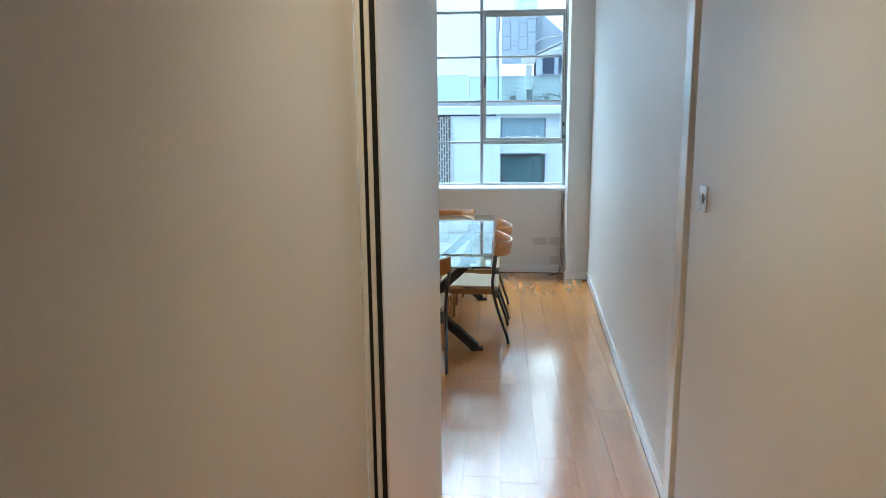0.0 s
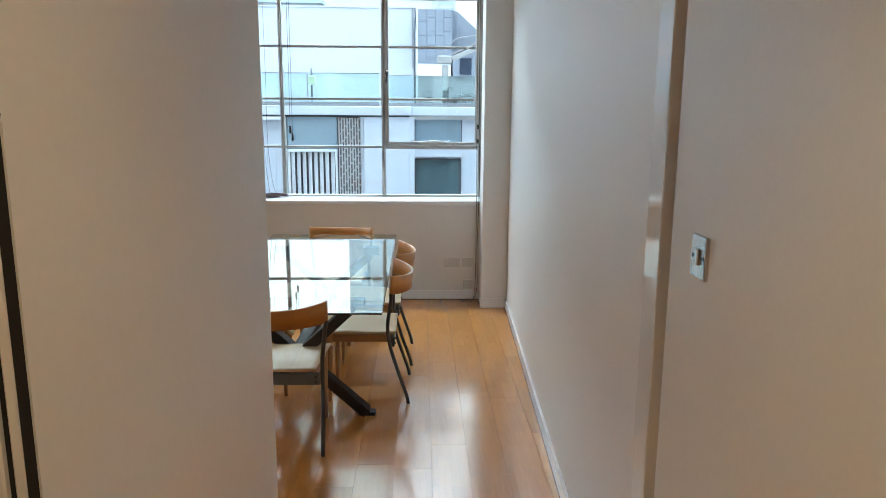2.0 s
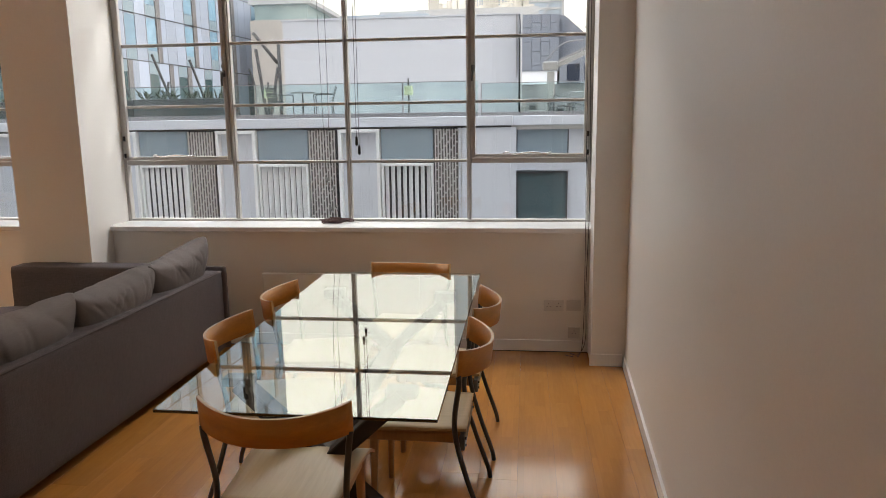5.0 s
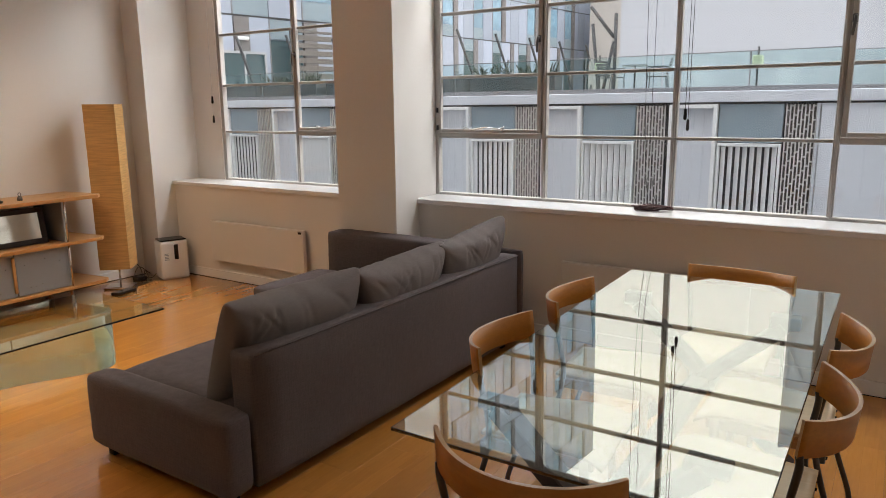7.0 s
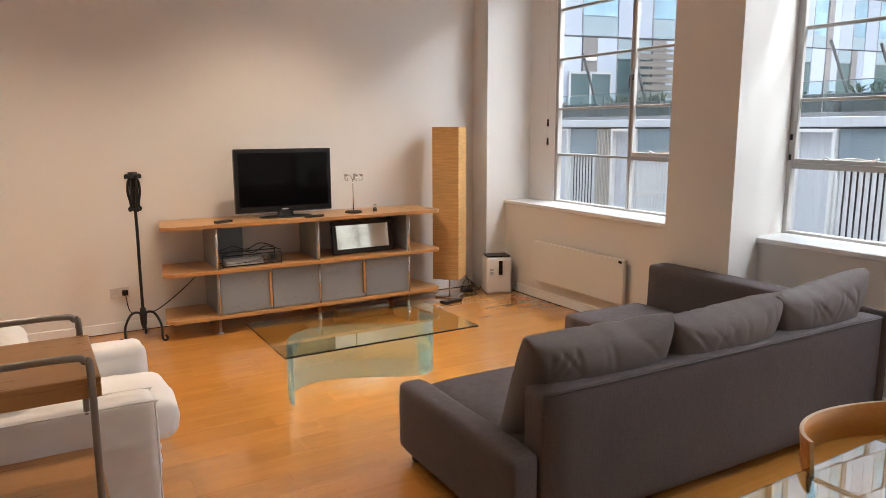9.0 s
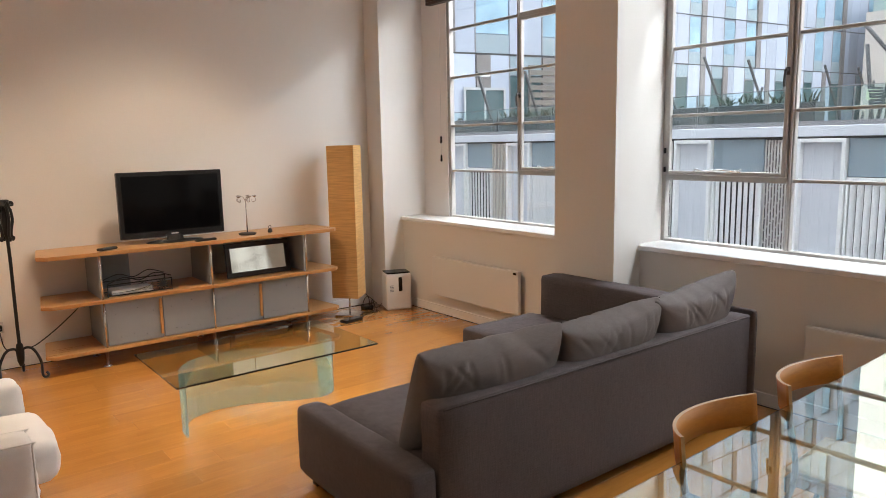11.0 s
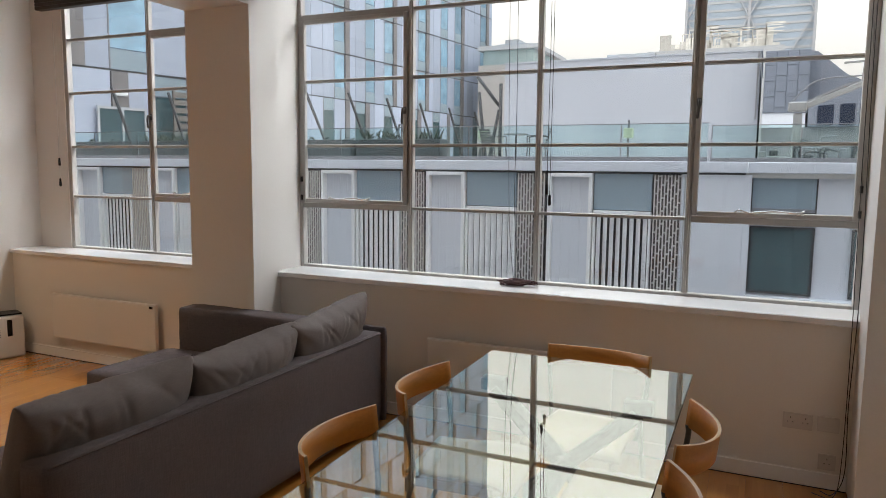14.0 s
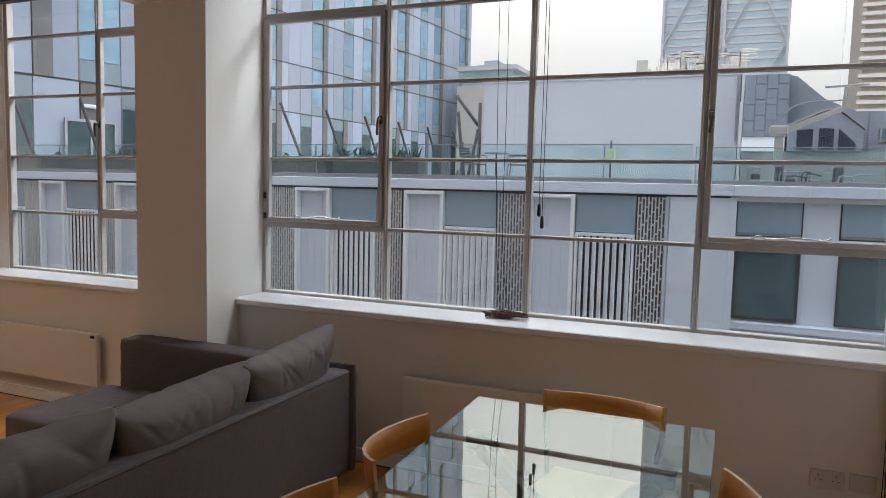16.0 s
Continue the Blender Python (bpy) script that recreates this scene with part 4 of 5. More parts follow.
for k in range(46):
    x, w, h = rng.uniform(-15, -1.9), rng.uniform(0.5, 2.6), rng.uniform(0.3, 2.4)
    part("unit", boxed(x, x + w, 97 + k * 0.25, 97.24 + k * 0.25, 17.601, 17.6 + h), F_SITE, site)
bm = bmesh.new()
for k in range(44):
    x, z = rng.uniform(-12, -1), 17.6 + rng.uniform(0.6, 3.0)
    beam_between(bm, (x, 96.5, 17.6), (x, 96.5, z), 0.1, 0.1)
    beam_between(bm, (x, 96.5, z), (x + rng.uniform(1, 3), 96.5, z), 0.1, 0.1)
part("scaffold", bm, F_SITE, site)
tower_crane = thing("tower_crane", "thin distant red and white tower crane", "crane")
bm = bmesh.new()
beam_between(bm, (12.6, 118, -9), (12.6, 118, 46), 0.22, 0.22)
part("mast", bm, F_LOUVRE, tower_crane)

# ---- dining table ----
table = thing("dining_table", "rectangular clear glass dining table on dark wooden crossed legs", "table", pose(-1.505, -1.875, 0))
glass_top = part("tabletop", boxed(-0.515, 0.515, -1.125, 1.125, -0.006, 0.006, 0.002, m=pose(0, 0, 0.738, 0.9, 0, 0)), TABLE_GLASS, table, "clear glass top with green edges")
glass_top.visible_shadow = False
for y in (-0.80, 0.66):
    for s in (-1, 1):
        bm = bmesh.new()
        beam_between(bm, (s * 0.40, y + s * 0.032, 0.012), (-s * 0.34, y + s * 0.032, 0.69), 0.085, 0.06, 0.005)
        part("leg", bm, WENGE, table)
        part("foot", boxed(s * 0.40 - 0.05, s * 0.40 + 0.05, y + s * 0.032 - 0.032, y + s * 0.032 + 0.032, 0, 0.02, 0.004), WENGE, table)
        part("top_block", boxed(-s * 0.34 - 0.06, -s * 0.34 + 0.06, y + s * 0.032 - 0.035, y + s * 0.032 + 0.035, 0.682, 0.731 + y * 0.0157, 0.004), WENGE, table)
part("stretcher", boxed(-0.04, 0.04, -0.77, 0.63, 0.33, 0.40, 0.006), WENGE, table)


# ---- chairs ----
def chair_band():
    """The bent plywood back: a band that wraps round, lower in the middle of its upper edge."""
    bm = bmesh.new()
    n, rows = 28, []
    for i in range(n + 1):
        u = -1 + 2 * i / n
        a = u * 0.85
        x = 0.268 * math.sin(a) / math.sin(0.85)
        y = -0.125 * (math.cos(a) - math.cos(0.85)) / (1 - math.cos(0.85))
        d = Vector((0.268 * math.cos(a) / math.sin(0.85), 0.125 * math.sin(a) / (1 - math.cos(0.85)), 0)).normalized()
        nrm = Vector((d.y, -d.x, 0))
        top = 0.793 + 0.022 * abs(u) ** 2.2
        bot = 0.688 + 0.012 * abs(u) ** 3
        lean = Vector((0, -0.012, 0))
        t = 0.006
        rows.append([bm.verts.new(q) for q in (Vector((x, y, bot)) - nrm * t, Vector((x, y, bot)) + nrm * t, Vector((x, y, top)) + nrm * t + lean, Vector((x, y, top)) - nrm * t + lean)])
    for a, b in zip(rows, rows[1:]):
        for k in range(4):
            f = bm.faces.new((a[k], a[(k + 1) % 4], b[(k + 1) % 4], b[k]))
            f.material_index = 1 if k in (0, 2) else 0
            f.smooth = k in (1, 3)
    for q in (rows[0], rows[-1][::-1]):
        bm.faces.new(q).material_index = 1
    bmesh.ops.recalc_face_normals(bm, faces=bm.faces[:])
    return bm


def chair_seat():
    """A thin plywood seat with a dip and a front edge that rolls down."""
    bm = bmesh.new()
    nx, ny = 10, 16
    grid = {}
    for side, dz in ((0, 0.0), (1, -0.012)):
        for i in range(nx + 1):
            for j in range(ny + 1):
                u, v = -1 + 2 * i / nx, j / ny
                w = 0.205 + 0.035 * v
                y = -0.035 + 0.475 * v
                z = 0.452 - 0.016 * math.exp(-((v - 0.3) / 0.25) ** 2) * (1 - u * u * 0.6) + 0.008 * math.sin(v * 3.0) - 0.03 * max(0, (v - 0.8) / 0.2) ** 2
                grid[side, i, j] = bm.verts.new((u * w, y, z + dz))
    for i in range(nx):
        for j in range(ny):
            bm.faces.new([grid[0, a, b] for a, b in ((i, j), (i + 1, j), (i + 1, j + 1), (i, j + 1))]).smooth = True
            bm.faces.new([grid[1, a, b] for a, b in ((i, j), (i, j + 1), (i + 1, j + 1), (i + 1, j))])
    rim = [(i, 0) for i in range(nx)] + [(nx, j) for j in range(ny)] + [(i, ny) for i in range(nx, 0, -1)] + [(0, j) for j in range(ny, 0, -1)]
    for k, q in enumerate(rim):
        p = rim[(k + 1) % len(rim)]
        bm.faces.new((grid[0, *q], grid[1, *q], grid[1, *p], grid[0, *p])).material_index = 1
    bmesh.ops.recalc_face_normals(bm, faces=bm.faces[:])
    return bm


def dining_chair(m):
    c = thing("dining_chair", "bentwood plywood dining chair with grey steel back legs", "chair", m, "chairs round the dining table")
    part("backrest", chair_band(), PLY, c, "curved honey-brown plywood band", mats=[PLY, PLY_EDGE])
    part("seat", chair_seat(), SEAT, c, "pale plywood seat", mats=[SEAT, PLY_EDGE])
    part("seat_rail", boxed(-0.225, 0.225, -0.03, -0.006, 0.36, 0.425, 0.004), RAIL, c, "grey steel rail")
    for s in (-1, 1):
        bm = bmesh.new()
        box(bm, s * 0.195 - 0.012, s * 0.195 + 0.012, -0.01, 0.40, 0.385, 0.428, 0.005)
        part("side_rail", bm, LEG_WOOD, c)
        bm = bmesh.new()
        tube(bm, [(s * 0.262, -0.008, 0.705), (s * 0.256, -0.010, 0.66), (s * 0.236, 0.012, 0.50), (s * 0.236, 0.0, 0.38), (s * 0.24, -0.045, 0.22), (s * 0.243, -0.10, 0.06), (s * 0.243, -0.112, 0.0)], 0.0115, 8, 5)
        part("back_leg", bm, TUBE, c, "grey steel tube", True)
        bm = bmesh.new()
        rod(bm, (s * 0.195, 0.375, 0.0), (s * 0.195, 0.365, 0.44), 0.012, 0.021, 10)
        part("front_leg", bm, LEG_WOOD, c, "tapered wooden leg", True)
        for z in (0.378, 0.408):
            bm = bmesh.new()
            rod(bm, (s * 0.205, -0.036, z), (s * 0.205, -0.029, z), 0.006, n=8)
            part("bolt", bm, BLACK, c)
    return c


chair = dining_chair(pose(-1.54, -3.06, 0))
for x, y, turn in ((-0.975, -2.25, 90), (-0.965, -1.58, 90), (-2.03, -1.50, -86), (-2.03, -2.20, -85), (-1.46, -0.715, 176)):
    copy_thing(chair, pose(x, y, 0, 0, 0, turn))

# ---- sofa ----
sofa = thing("corner_sofa", "charcoal grey fabric corner sofa with a chaise end", "sofa", pose(-3.022, -1.5, 0, 0, 0, -0.7))
part("backrest", soft_box(-0.10, 0.045, -1.17, 1.215, 0.055, 0.668, 0.022, cuts=14, wrinkle=0.0012), SOFA, sofa, smooth=True)
part("back_end", soft_box(-0.115, 0.066, 1.218, 1.258, 0.055, 0.69, 0.035, cuts=8, wrinkle=0.001), SOFA, sofa, smooth=True)
part("arm", soft_box(-0.985, 0.035, -1.325, -1.175, 0.06, 0.425, 0.035, cuts=12, puff=0.006, wrinkle=0.002, seed=2), SOFA, sofa, smooth=True)
part("seat_cushion", soft_box(-0.955, -0.10, -1.172, 0.29, 0.19, 0.405, 0.04, cuts=12, puff=0.015, wrinkle=0.002, seed=3), SOFA, sofa, smooth=True)
part("base", boxed(-0.94, -0.1, -1.17, 0.29, 0.06, 0.188, 0.01), SOFA, sofa)
part("chaise_base", boxed(-1.60, -0.1, 0.295, 1.0, 0.06, 0.188, 0.01), SOFA, sofa)
part("chaise_cushion", soft_box(-1.63, -0.10, 0.293, 1.02, 0.19, 0.42, 0.04, cuts=12, puff=0.012, wrinkle=0.002, seed=4), SOFA, sofa, smooth=True)
part("end_panel", soft_box(-1.565, -0.118, 1.022, 1.225, 0.06, 0.715, 0.035, cuts=12, puff=0.004, wrinkle=0.002, seed=5), SOFA, sofa, smooth=True)
for x, y in ((-0.90, -1.25), (-0.04, -1.25), (-0.9, 0.2), (-1.53, 0.4), (-1.5, 1.12), (-0.04, 1.12)):
    part("foot", boxed(x - 0.025, x + 0.025, y - 0.025, y + 0.025, 0, 0.062, 0.006), BLACK, sofa)
# piping along the seams
bm = bmesh.new()
tube(bm, [(0.042, -1.15, 0.655), (0.043, 0.0, 0.655), (0.042, 1.2, 0.655)], 0.004, 6, 4)
part("seam", bm, SOFA, sofa, smooth=True)


def cushion(w, h, t, m, seed):
    """A plump cushion with drawn-out corners, creases that run from the corners, and folds along its top."""
    bm = bmesh.new()
    n = 72
    grid = {}
    r = random.Random(seed)
    folds = [(r.uniform(-0.8, 0.8), r.uniform(-0.6, 0.6), r.uniform(0.005, 0.012), r.uniform(0.05, 0.09)) for _ in range(9)]
    rays = [(cu, cv, r.uniform(0, 6), r.uniform(4, 6)) for cu in (-1, 1) for cv in (-1, 1)]
    for side in (0, 1):
        for i in range(n + 1):
            for j in range(n + 1):
                if side and (i in (0, n) or j in (0, n)):
                    grid[1, i, j] = grid[0, i, j]
                    continue
                u, v = -1 + 2 * i / n, -1 + 2 * j / n
                rim = max((1 - abs(u) ** 2.4) * (1 - abs(v) ** 2.4), 0)
                y = (t / 2) * rim ** 0.36
                relief = 0.007 * noise.noise(Vector((u * 1.6 + seed * 3, v * 2.2, side * 4 + seed)))
                for cu, cv, phase, waves in rays:
                    du, dv = abs(u - cu) + 1e-4, abs(v - cv) + 1e-4
                    away = math.hypot(du, dv)
                    relief += 0.005 * math.sin(waves * math.atan2(dv, du) * 2 + phase) * math.exp(-away / 0.45) * min(1, away / 0.12)
                for uc, tilt, depth, wide in folds:
                    relief -= depth * max(0.0, 1 - abs(u - uc - tilt * (v - 0.9)) / wide) ** 1.4 * max(0.0, min(1.0, (v - 0.25) / 0.5))
                y += relief * min(1, rim * 4)
                x = u * w / 2 * (1 - 0.05 * (1 - abs(v) ** 2.2) * abs(u) ** 3)
                z = v * h / 2 * (1 - 0.07 * (1 - abs(u) ** 2.2) * abs(v) ** 3) - 0.02 * (1 - u * u) * max(v, 0)
                z += 0.006 * noise.noise(Vector((u * 4, v * 3, seed * 5.0))) * abs(v) ** 3
                grid[side, i, j] = bm.verts.new((x, y if side else -y, z))
    for side in (0, 1):
        for i in range(n):
            for j in range(n):
                q = [grid[side, a, b] for a, b in ((i, j), (i + 1, j), (i + 1, j + 1), (i, j + 1))]
                bm.faces.new(q if side == 0 else q[::-1]).smooth = True
    bmesh.ops.recalc_face_normals(bm, faces=bm.faces[:])
    ob = part("sofa_cushion", bm, PILLOW)
    tagged(ob, "plump charcoal fabric back cushion leaning on the sofa", "cushion", "sofa back cushions")
    ob.matrix_basis = m
    return ob


cushion(0.84, 0.53, 0.29, pose(-3.205, -2.245, 0.615, 20, 0, 88), 1)
cushion(0.82, 0.53, 0.29, pose(-3.18, -1.45, 0.61, 21, -2, 90), 2)
cushion(0.76, 0.53, 0.27, pose(-3.155, -0.70, 0.65, 21, -6, 88), 3)

# ---- coffee table ----
coffee = thing("coffee_table", "low glass coffee table on a wavy frosted green glass base", "table", pose(-5.23, -2.48, 0))
top = part("tabletop", boxed(-0.43, 0.43, -0.68, 0.68, 0.372, 0.384, 0.002), TABLE_GLASS, coffee, "clear glass top")
top.visible_shadow = False
bm = bmesh.new()
mid = smooth_path([(0.25, -0.58, 0), (0.11, -0.56, 0), (-0.04, -0.44, 0), (-0.08, -0.25, 0), (-0.02, -0.02, 0), (0.10, 0.20, 0), (0.16, 0.40, 0), (0.06, 0.52, 0), (-0.12, 0.50, 0)], 8)
left, right = [], []
for i, q in enumerate(mid):
    d = (mid[min(i + 1, len(mid) - 1)] - mid[max(i - 1, 0)]).normalized()
    nrm = Vector((-d.y, d.x, 0)) * 0.007
    left.append(q + nrm)
    right.append(q - nrm)
rows = [[bm.verts.new(q) for q in (a, b, b + Vector((0, 0, 0.371)), a + Vector((0, 0, 0.371)))] for a, b in zip(left, right)]
for a, b in zip(rows, rows[1:]):
    for k in range(4):
        bm.faces.new((a[k], a[(k + 1) % 4], b[(k + 1) % 4], b[k])).smooth = k in (1, 3)
bm.faces.new(rows[0])
bm.faces.new(rows[-1][::-1])
bmesh.ops.recalc_face_normals(bm, faces=bm.faces[:])
wave = part("base", bm, EDGE_GLASS, coffee, "wavy frosted green glass base")
wave.visible_shadow = False

# ---- media shelf ----
shelf = thing("media_shelf", "long beech media shelf with grey doors and uprights", "shelf unit", pose(-7.0, -2.2, 0))
for z, t in ((0.905, 0.03), (0.525, 0.028), (0.135, 0.028)):
    bm = bmesh.new()
    prism(bm, [(-0.29, -1.24), (0.17, -1.31), (0.235, -1.24), (0.25, 0.0), (0.235, 1.20), (0.17, 1.26), (-0.29, 1.20)], z, z + t)
    bmesh.ops.bevel(bm, geom=bm.edges[:], offset=0.004, segments=2, affect="EDGES")
    part("board", bm, SHELF, shelf)
for y in (-0.88, 0.0, 0.90):
    part("upright", boxed(-0.27, 0.19, y - 0.011, y + 0.011, 0.554, 0.904, 0.003), GREY, shelf)
    part("upright", boxed(-0.27, 0.18, y - 0.011, y + 0.011, 0.164, 0.524, 0.003), GREY, shelf)
part("back_panel", boxed(-0.262, -0.25, -0.868, -0.55, 0.556, 0.902, 0.003), GREY, shelf)
part("back_panel", boxed(-0.262, -0.25, 0.012, 0.888, 0.166, 0.522, 0.003), GREY, shelf)
for k in range(4):
    y0 = -0.866 + k * 0.4395
    door = part("door", boxed(0.184, 0.204, y0, y0 + 0.432, 0.168, 0.52, 0.004), GREY, shelf, "grey cabinet door")
    bm = bmesh.new()
    for dy, dz in ((0.10, 0.06), (0.14, 0.055), (0.20, 0.07), (0.30, 0.05), (0.36, 0.24), (0.07, 0.25), (0.24, 0.28)):
        rod(bm, (0.2035, y0 + dy, 0.168 + dz), (0.2046, y0 + dy, 0.168 + dz), 0.0035, n=8)
    part("peg_holes", bm, BLACK, door)
    if k in (0, 2):
        part("handle", boxed(0.204, 0.222, y0 + 0.408, y0 + 0.432, 0.20, 0.5, 0.005), SHELF, door, "beech edge handle")
for y in (-0.88, 0.0, 0.90):
    bm = bmesh.new()
    lathe(bm, [(0.03, 0.0), (0.032, 0.006), (0.012, 0.014), (0.011, 0.134)], 14)
    bmesh.ops.translate(bm, vec=(0.18, y, 0), verts=bm.verts[:])
    part("foot", bm, CHROME, shelf, "chrome foot", True)
    bm = bmesh.new()
    lathe(bm, [(0.03, 0.0), (0.032, 0.006), (0.012, 0.014), (0.011, 0.134)], 14)
    bmesh.ops.translate(bm, vec=(-0.2, y, 0), verts=bm.verts[:])
    part("foot", bm, CHROME, shelf, "chrome foot", True)

for y in (-0.88, 0.0, 0.90):
    for z0, z1 in ((0.1635, 0.5245), (0.5535, 0.9045)):
        bm = bmesh.new()
        rod(bm, (0.217, y, z0), (0.217, y, z1), 0.008, n=10)
        part("post", bm, CHROME, shelf, "thin chrome front post", True)

tv = thing("television", "black flat-screen television on a pedestal stand", "television", pose(-7.0, -2.42, 0.935, 0, 0, -1))
bm = boxed(-0.05, 0.0, -0.435, 0.435, 0.045, 0.60, 0.012, 3)
part("case", bm, BLACK, tv)
part("screen", boxed(0.0005, 0.003, -0.40, 0.40, 0.10, 0.565, 0.001), SCREEN, tv)
part("bezel", boxed(0.0, 0.004, -0.41, 0.41, 0.05, 0.09, 0.001), BLACK, tv, "glossy black lower bezel")
part("bezel_trim", boxed(0.001, 0.006, -0.41, 0.41, 0.044, 0.049, 0.001), CHROME, tv, "thin silver trim")
part("name_badge", boxed(0.0045, 0.0055, -0.03, 0.03, 0.066, 0.076), PALE, tv)
bm = bmesh.new()
lathe(bm, [(0.10, 0.0), (0.10, 0.006), (0.09, 0.014), (0.03, 0.02), (0.028, 0.06)], 28, Matrix.Diagonal((1.0, 2.4, 1, 1)))
bmesh.ops.translate(bm, vec=(0.0, 0, 0), verts=bm.verts[:])
part("stand", bm, BLACK, tv, smooth=True)

def loose(name, bm, mat, label, category, m, smooth=False):
    ob = part(name, bm, mat, smooth=smooth)
    ob.matrix_basis = m
    return tagged(ob, label, category)


loose("remote_control", boxed(-0.025, 0.025, -0.08, 0.08, 0, 0.022, 0.008, 2), BLACK, "black remote control lying on the beech shelf", "remote control", pose(-6.86, -3.0, 0.935, 0, 0, 25))
loose("remote_control", boxed(-0.02, 0.02, -0.09, 0.09, 0, 0.02, 0.006, 2), BLACK, "slim black remote control beside the television stand", "remote control", pose(-6.82, -2.22, 0.935, 0, 0, 6))
candle = thing("candle_holder", "small wrought metal candle holder with curled arms", "candle holder", pose(-6.95, -1.79, 0.935))
bm = bmesh.new()
lathe(bm, [(0.075, 0.0), (0.08, 0.014), (0.06, 0.02), (0.008, 0.021)], 20)
part("base", bm, WENGE, candle, "dark red-brown dish", True)
bm = bmesh.new()
lathe(bm, [(0.006, 0.0215), (0.005, 0.16), (0.0045, 0.30)], 10)
part("stem", bm, CHROME, candle, smooth=True)
for k in range(5):
    a = k * 2 * math.pi / 5
    bm = bmesh.new()
    c, s = math.cos(a), math.sin(a)
    tube(bm, [(0, 0, 0.30), (0.03 * c, 0.03 * s, 0.345), (0.075 * c, 0.075 * s, 0.345), (0.09 * c, 0.09 * s, 0.31), (0.06 * c, 0.06 * s, 0.298), (0.055 * c, 0.055 * s, 0.32)], 0.0026, 6, 6)
    part("arm", bm, CHROME, candle, smooth=True)
    bm = bmesh.new()
    lathe(bm, [(0.012, 0), (0.02, 0.012), (0.018, 0.013), (0.011, 0.004)], 12, Matrix.Translation((0.078 * c, 0.078 * s, 0.342)))
    part("cup", bm, CHROME, candle, smooth=True)
orn = thing("ornament", "tiny dark metal bell ornament on the shelf", "ornament", pose(-6.95, -1.57, 0.935))
bm = bmesh.new()
lathe(bm, [(0.02, 0), (0.024, 0.01), (0.018, 0.03), (0.006, 0.04)], 14)
part("body", bm, TUBE, orn, smooth=True)
bm = bmesh.new()
tube(bm, [(0, -0.008, 0.038), (0, -0.012, 0.055), (0, 0, 0.066), (0, 0.012, 0.055), (0, 0.008, 0.038)], 0.003, 6, 5)
part("loop", bm, TUBE, orn, smooth=True)

rack = thing("magazine_basket", "black wire basket with a flower motif on the shelf", "basket", pose(-6.93, -2.78, 0.554))
for x in (-0.09, 0.10):
    bm = bmesh.new()
    for z in (0.01, 0.10):
        tube(bm, [(x, -0.25, z), (x, 0.25, z)], 0.005, 6, 1)
    for y in (-0.25, 0.25):
        tube(bm, [(x, y, 0.0), (x, y, 0.105)], 0.005, 6, 1)
    tube(bm, [(x, -0.25, 0.11), (x, -0.12, 0.15), (x, 0.0, 0.115), (x, 0.12, 0.16), (x, 0.25, 0.12)], 0.004, 6, 8)
    for k in range(7):
        tube(bm, [(x, -0.24 + k * 0.055, 0.03 + 0.0 * k), (x, 0.10, 0.03 + k * 0.01)], 0.0015, 4, 1)
    part("side", bm, IRON, rack)
bm = bmesh.new()
for k in range(12):
    a = k * math.pi / 6
    tube(bm, [(0.105, 0.17, 0.06), (0.108, 0.17 + 0.028 * math.cos(a - 0.2), 0.06 + 0.028 * math.sin(a - 0.2)), (0.106, 0.17 + 0.045 * math.cos(a), 0.06 + 0.045 * math.sin(a))], 0.005, 5, 3)
part("flower", bm, IRON, rack)
bm = bmesh.new()
for k in range(9):
    tube(bm, [(-0.09, -0.24 + k * 0.06, 0.008), (0.10, -0.24 + k * 0.06, 0.008)], 0.003, 5, 1)
part("bottom", bm, IRON, rack)
for k in range(3):
    loose("magazine", boxed(-0.075, 0.085, -0.2, 0.12, 0, 0.012, 0.003), PALE, "grey-white paper folder lying in the wire basket", "magazine", pose(-6.93, -2.80, 0.567 + k * 0.0125))

pic = thing("picture_frame", "dark wooden picture frame leaning with mirror-like glazing", "picture frame", pose(-6.93, -1.70, 0.556, 0, -9, 0))
bm = bmesh.new()
box(bm, -0.012, 0.012, -0.31, 0.31, 0, 0.045, 0.004)
box(bm, -0.012, 0.012, -0.31, 0.31, 0.265, 0.31, 0.004)
box(bm, -0.012, 0.012, -0.31, -0.265, 0.045, 0.265, 0.004)
box(bm, -0.012, 0.012, 0.265, 0.31, 0.045, 0.265, 0.004)
part("frame", bm, WENGE, pic)
# mirror-like pane: its pale tone is the windows it reflects
part("print", boxed(-0.004, 0.002, -0.265, 0.265, 0.045, 0.265), PICTURE, pic)

# ---- paper floor lamp ----
lamp = thing("floor_lamp", "tall square floor lamp with a crinkled tan paper shade", "lamp", pose(-6.985, -0.73, 0, 0, 0, 42))
bm = bmesh.new()
n, h0, h1, s = 40, 0.20, 1.72, 0.135
rings = []
for j in range(n + 1):
    z = h0 + (h1 - h0) * j / n
    q = []
    for k in range(16):
        side, f = k // 4, (k % 4) / 4
        cx = (s, s, -s, -s)
        cy = (-s, s, s, -s)
        x = cx[side] + (cx[(side + 1) % 4] - cx[side]) * f
        y = cy[side] + (cy[(side + 1) % 4] - cy[side]) * f
        r = 1 + 0.012 * noise.noise(Vector((x * 8, y * 8, z * 22)))
        q.append(bm.verts.new((x * r, y * r, z)))
    rings.append(q)
for a, b in zip(rings, rings[1:]):
    for k in range(16):
        bm.faces.new((a[k], a[(k + 1) % 16], b[(k + 1) % 16], b[k]))
bm.faces.new(rings[0][::-1])
bm.faces.new(rings[-1])
part("shade", bm, PAPER, lamp, "crinkled tan paper shade")
bm = bmesh.new()
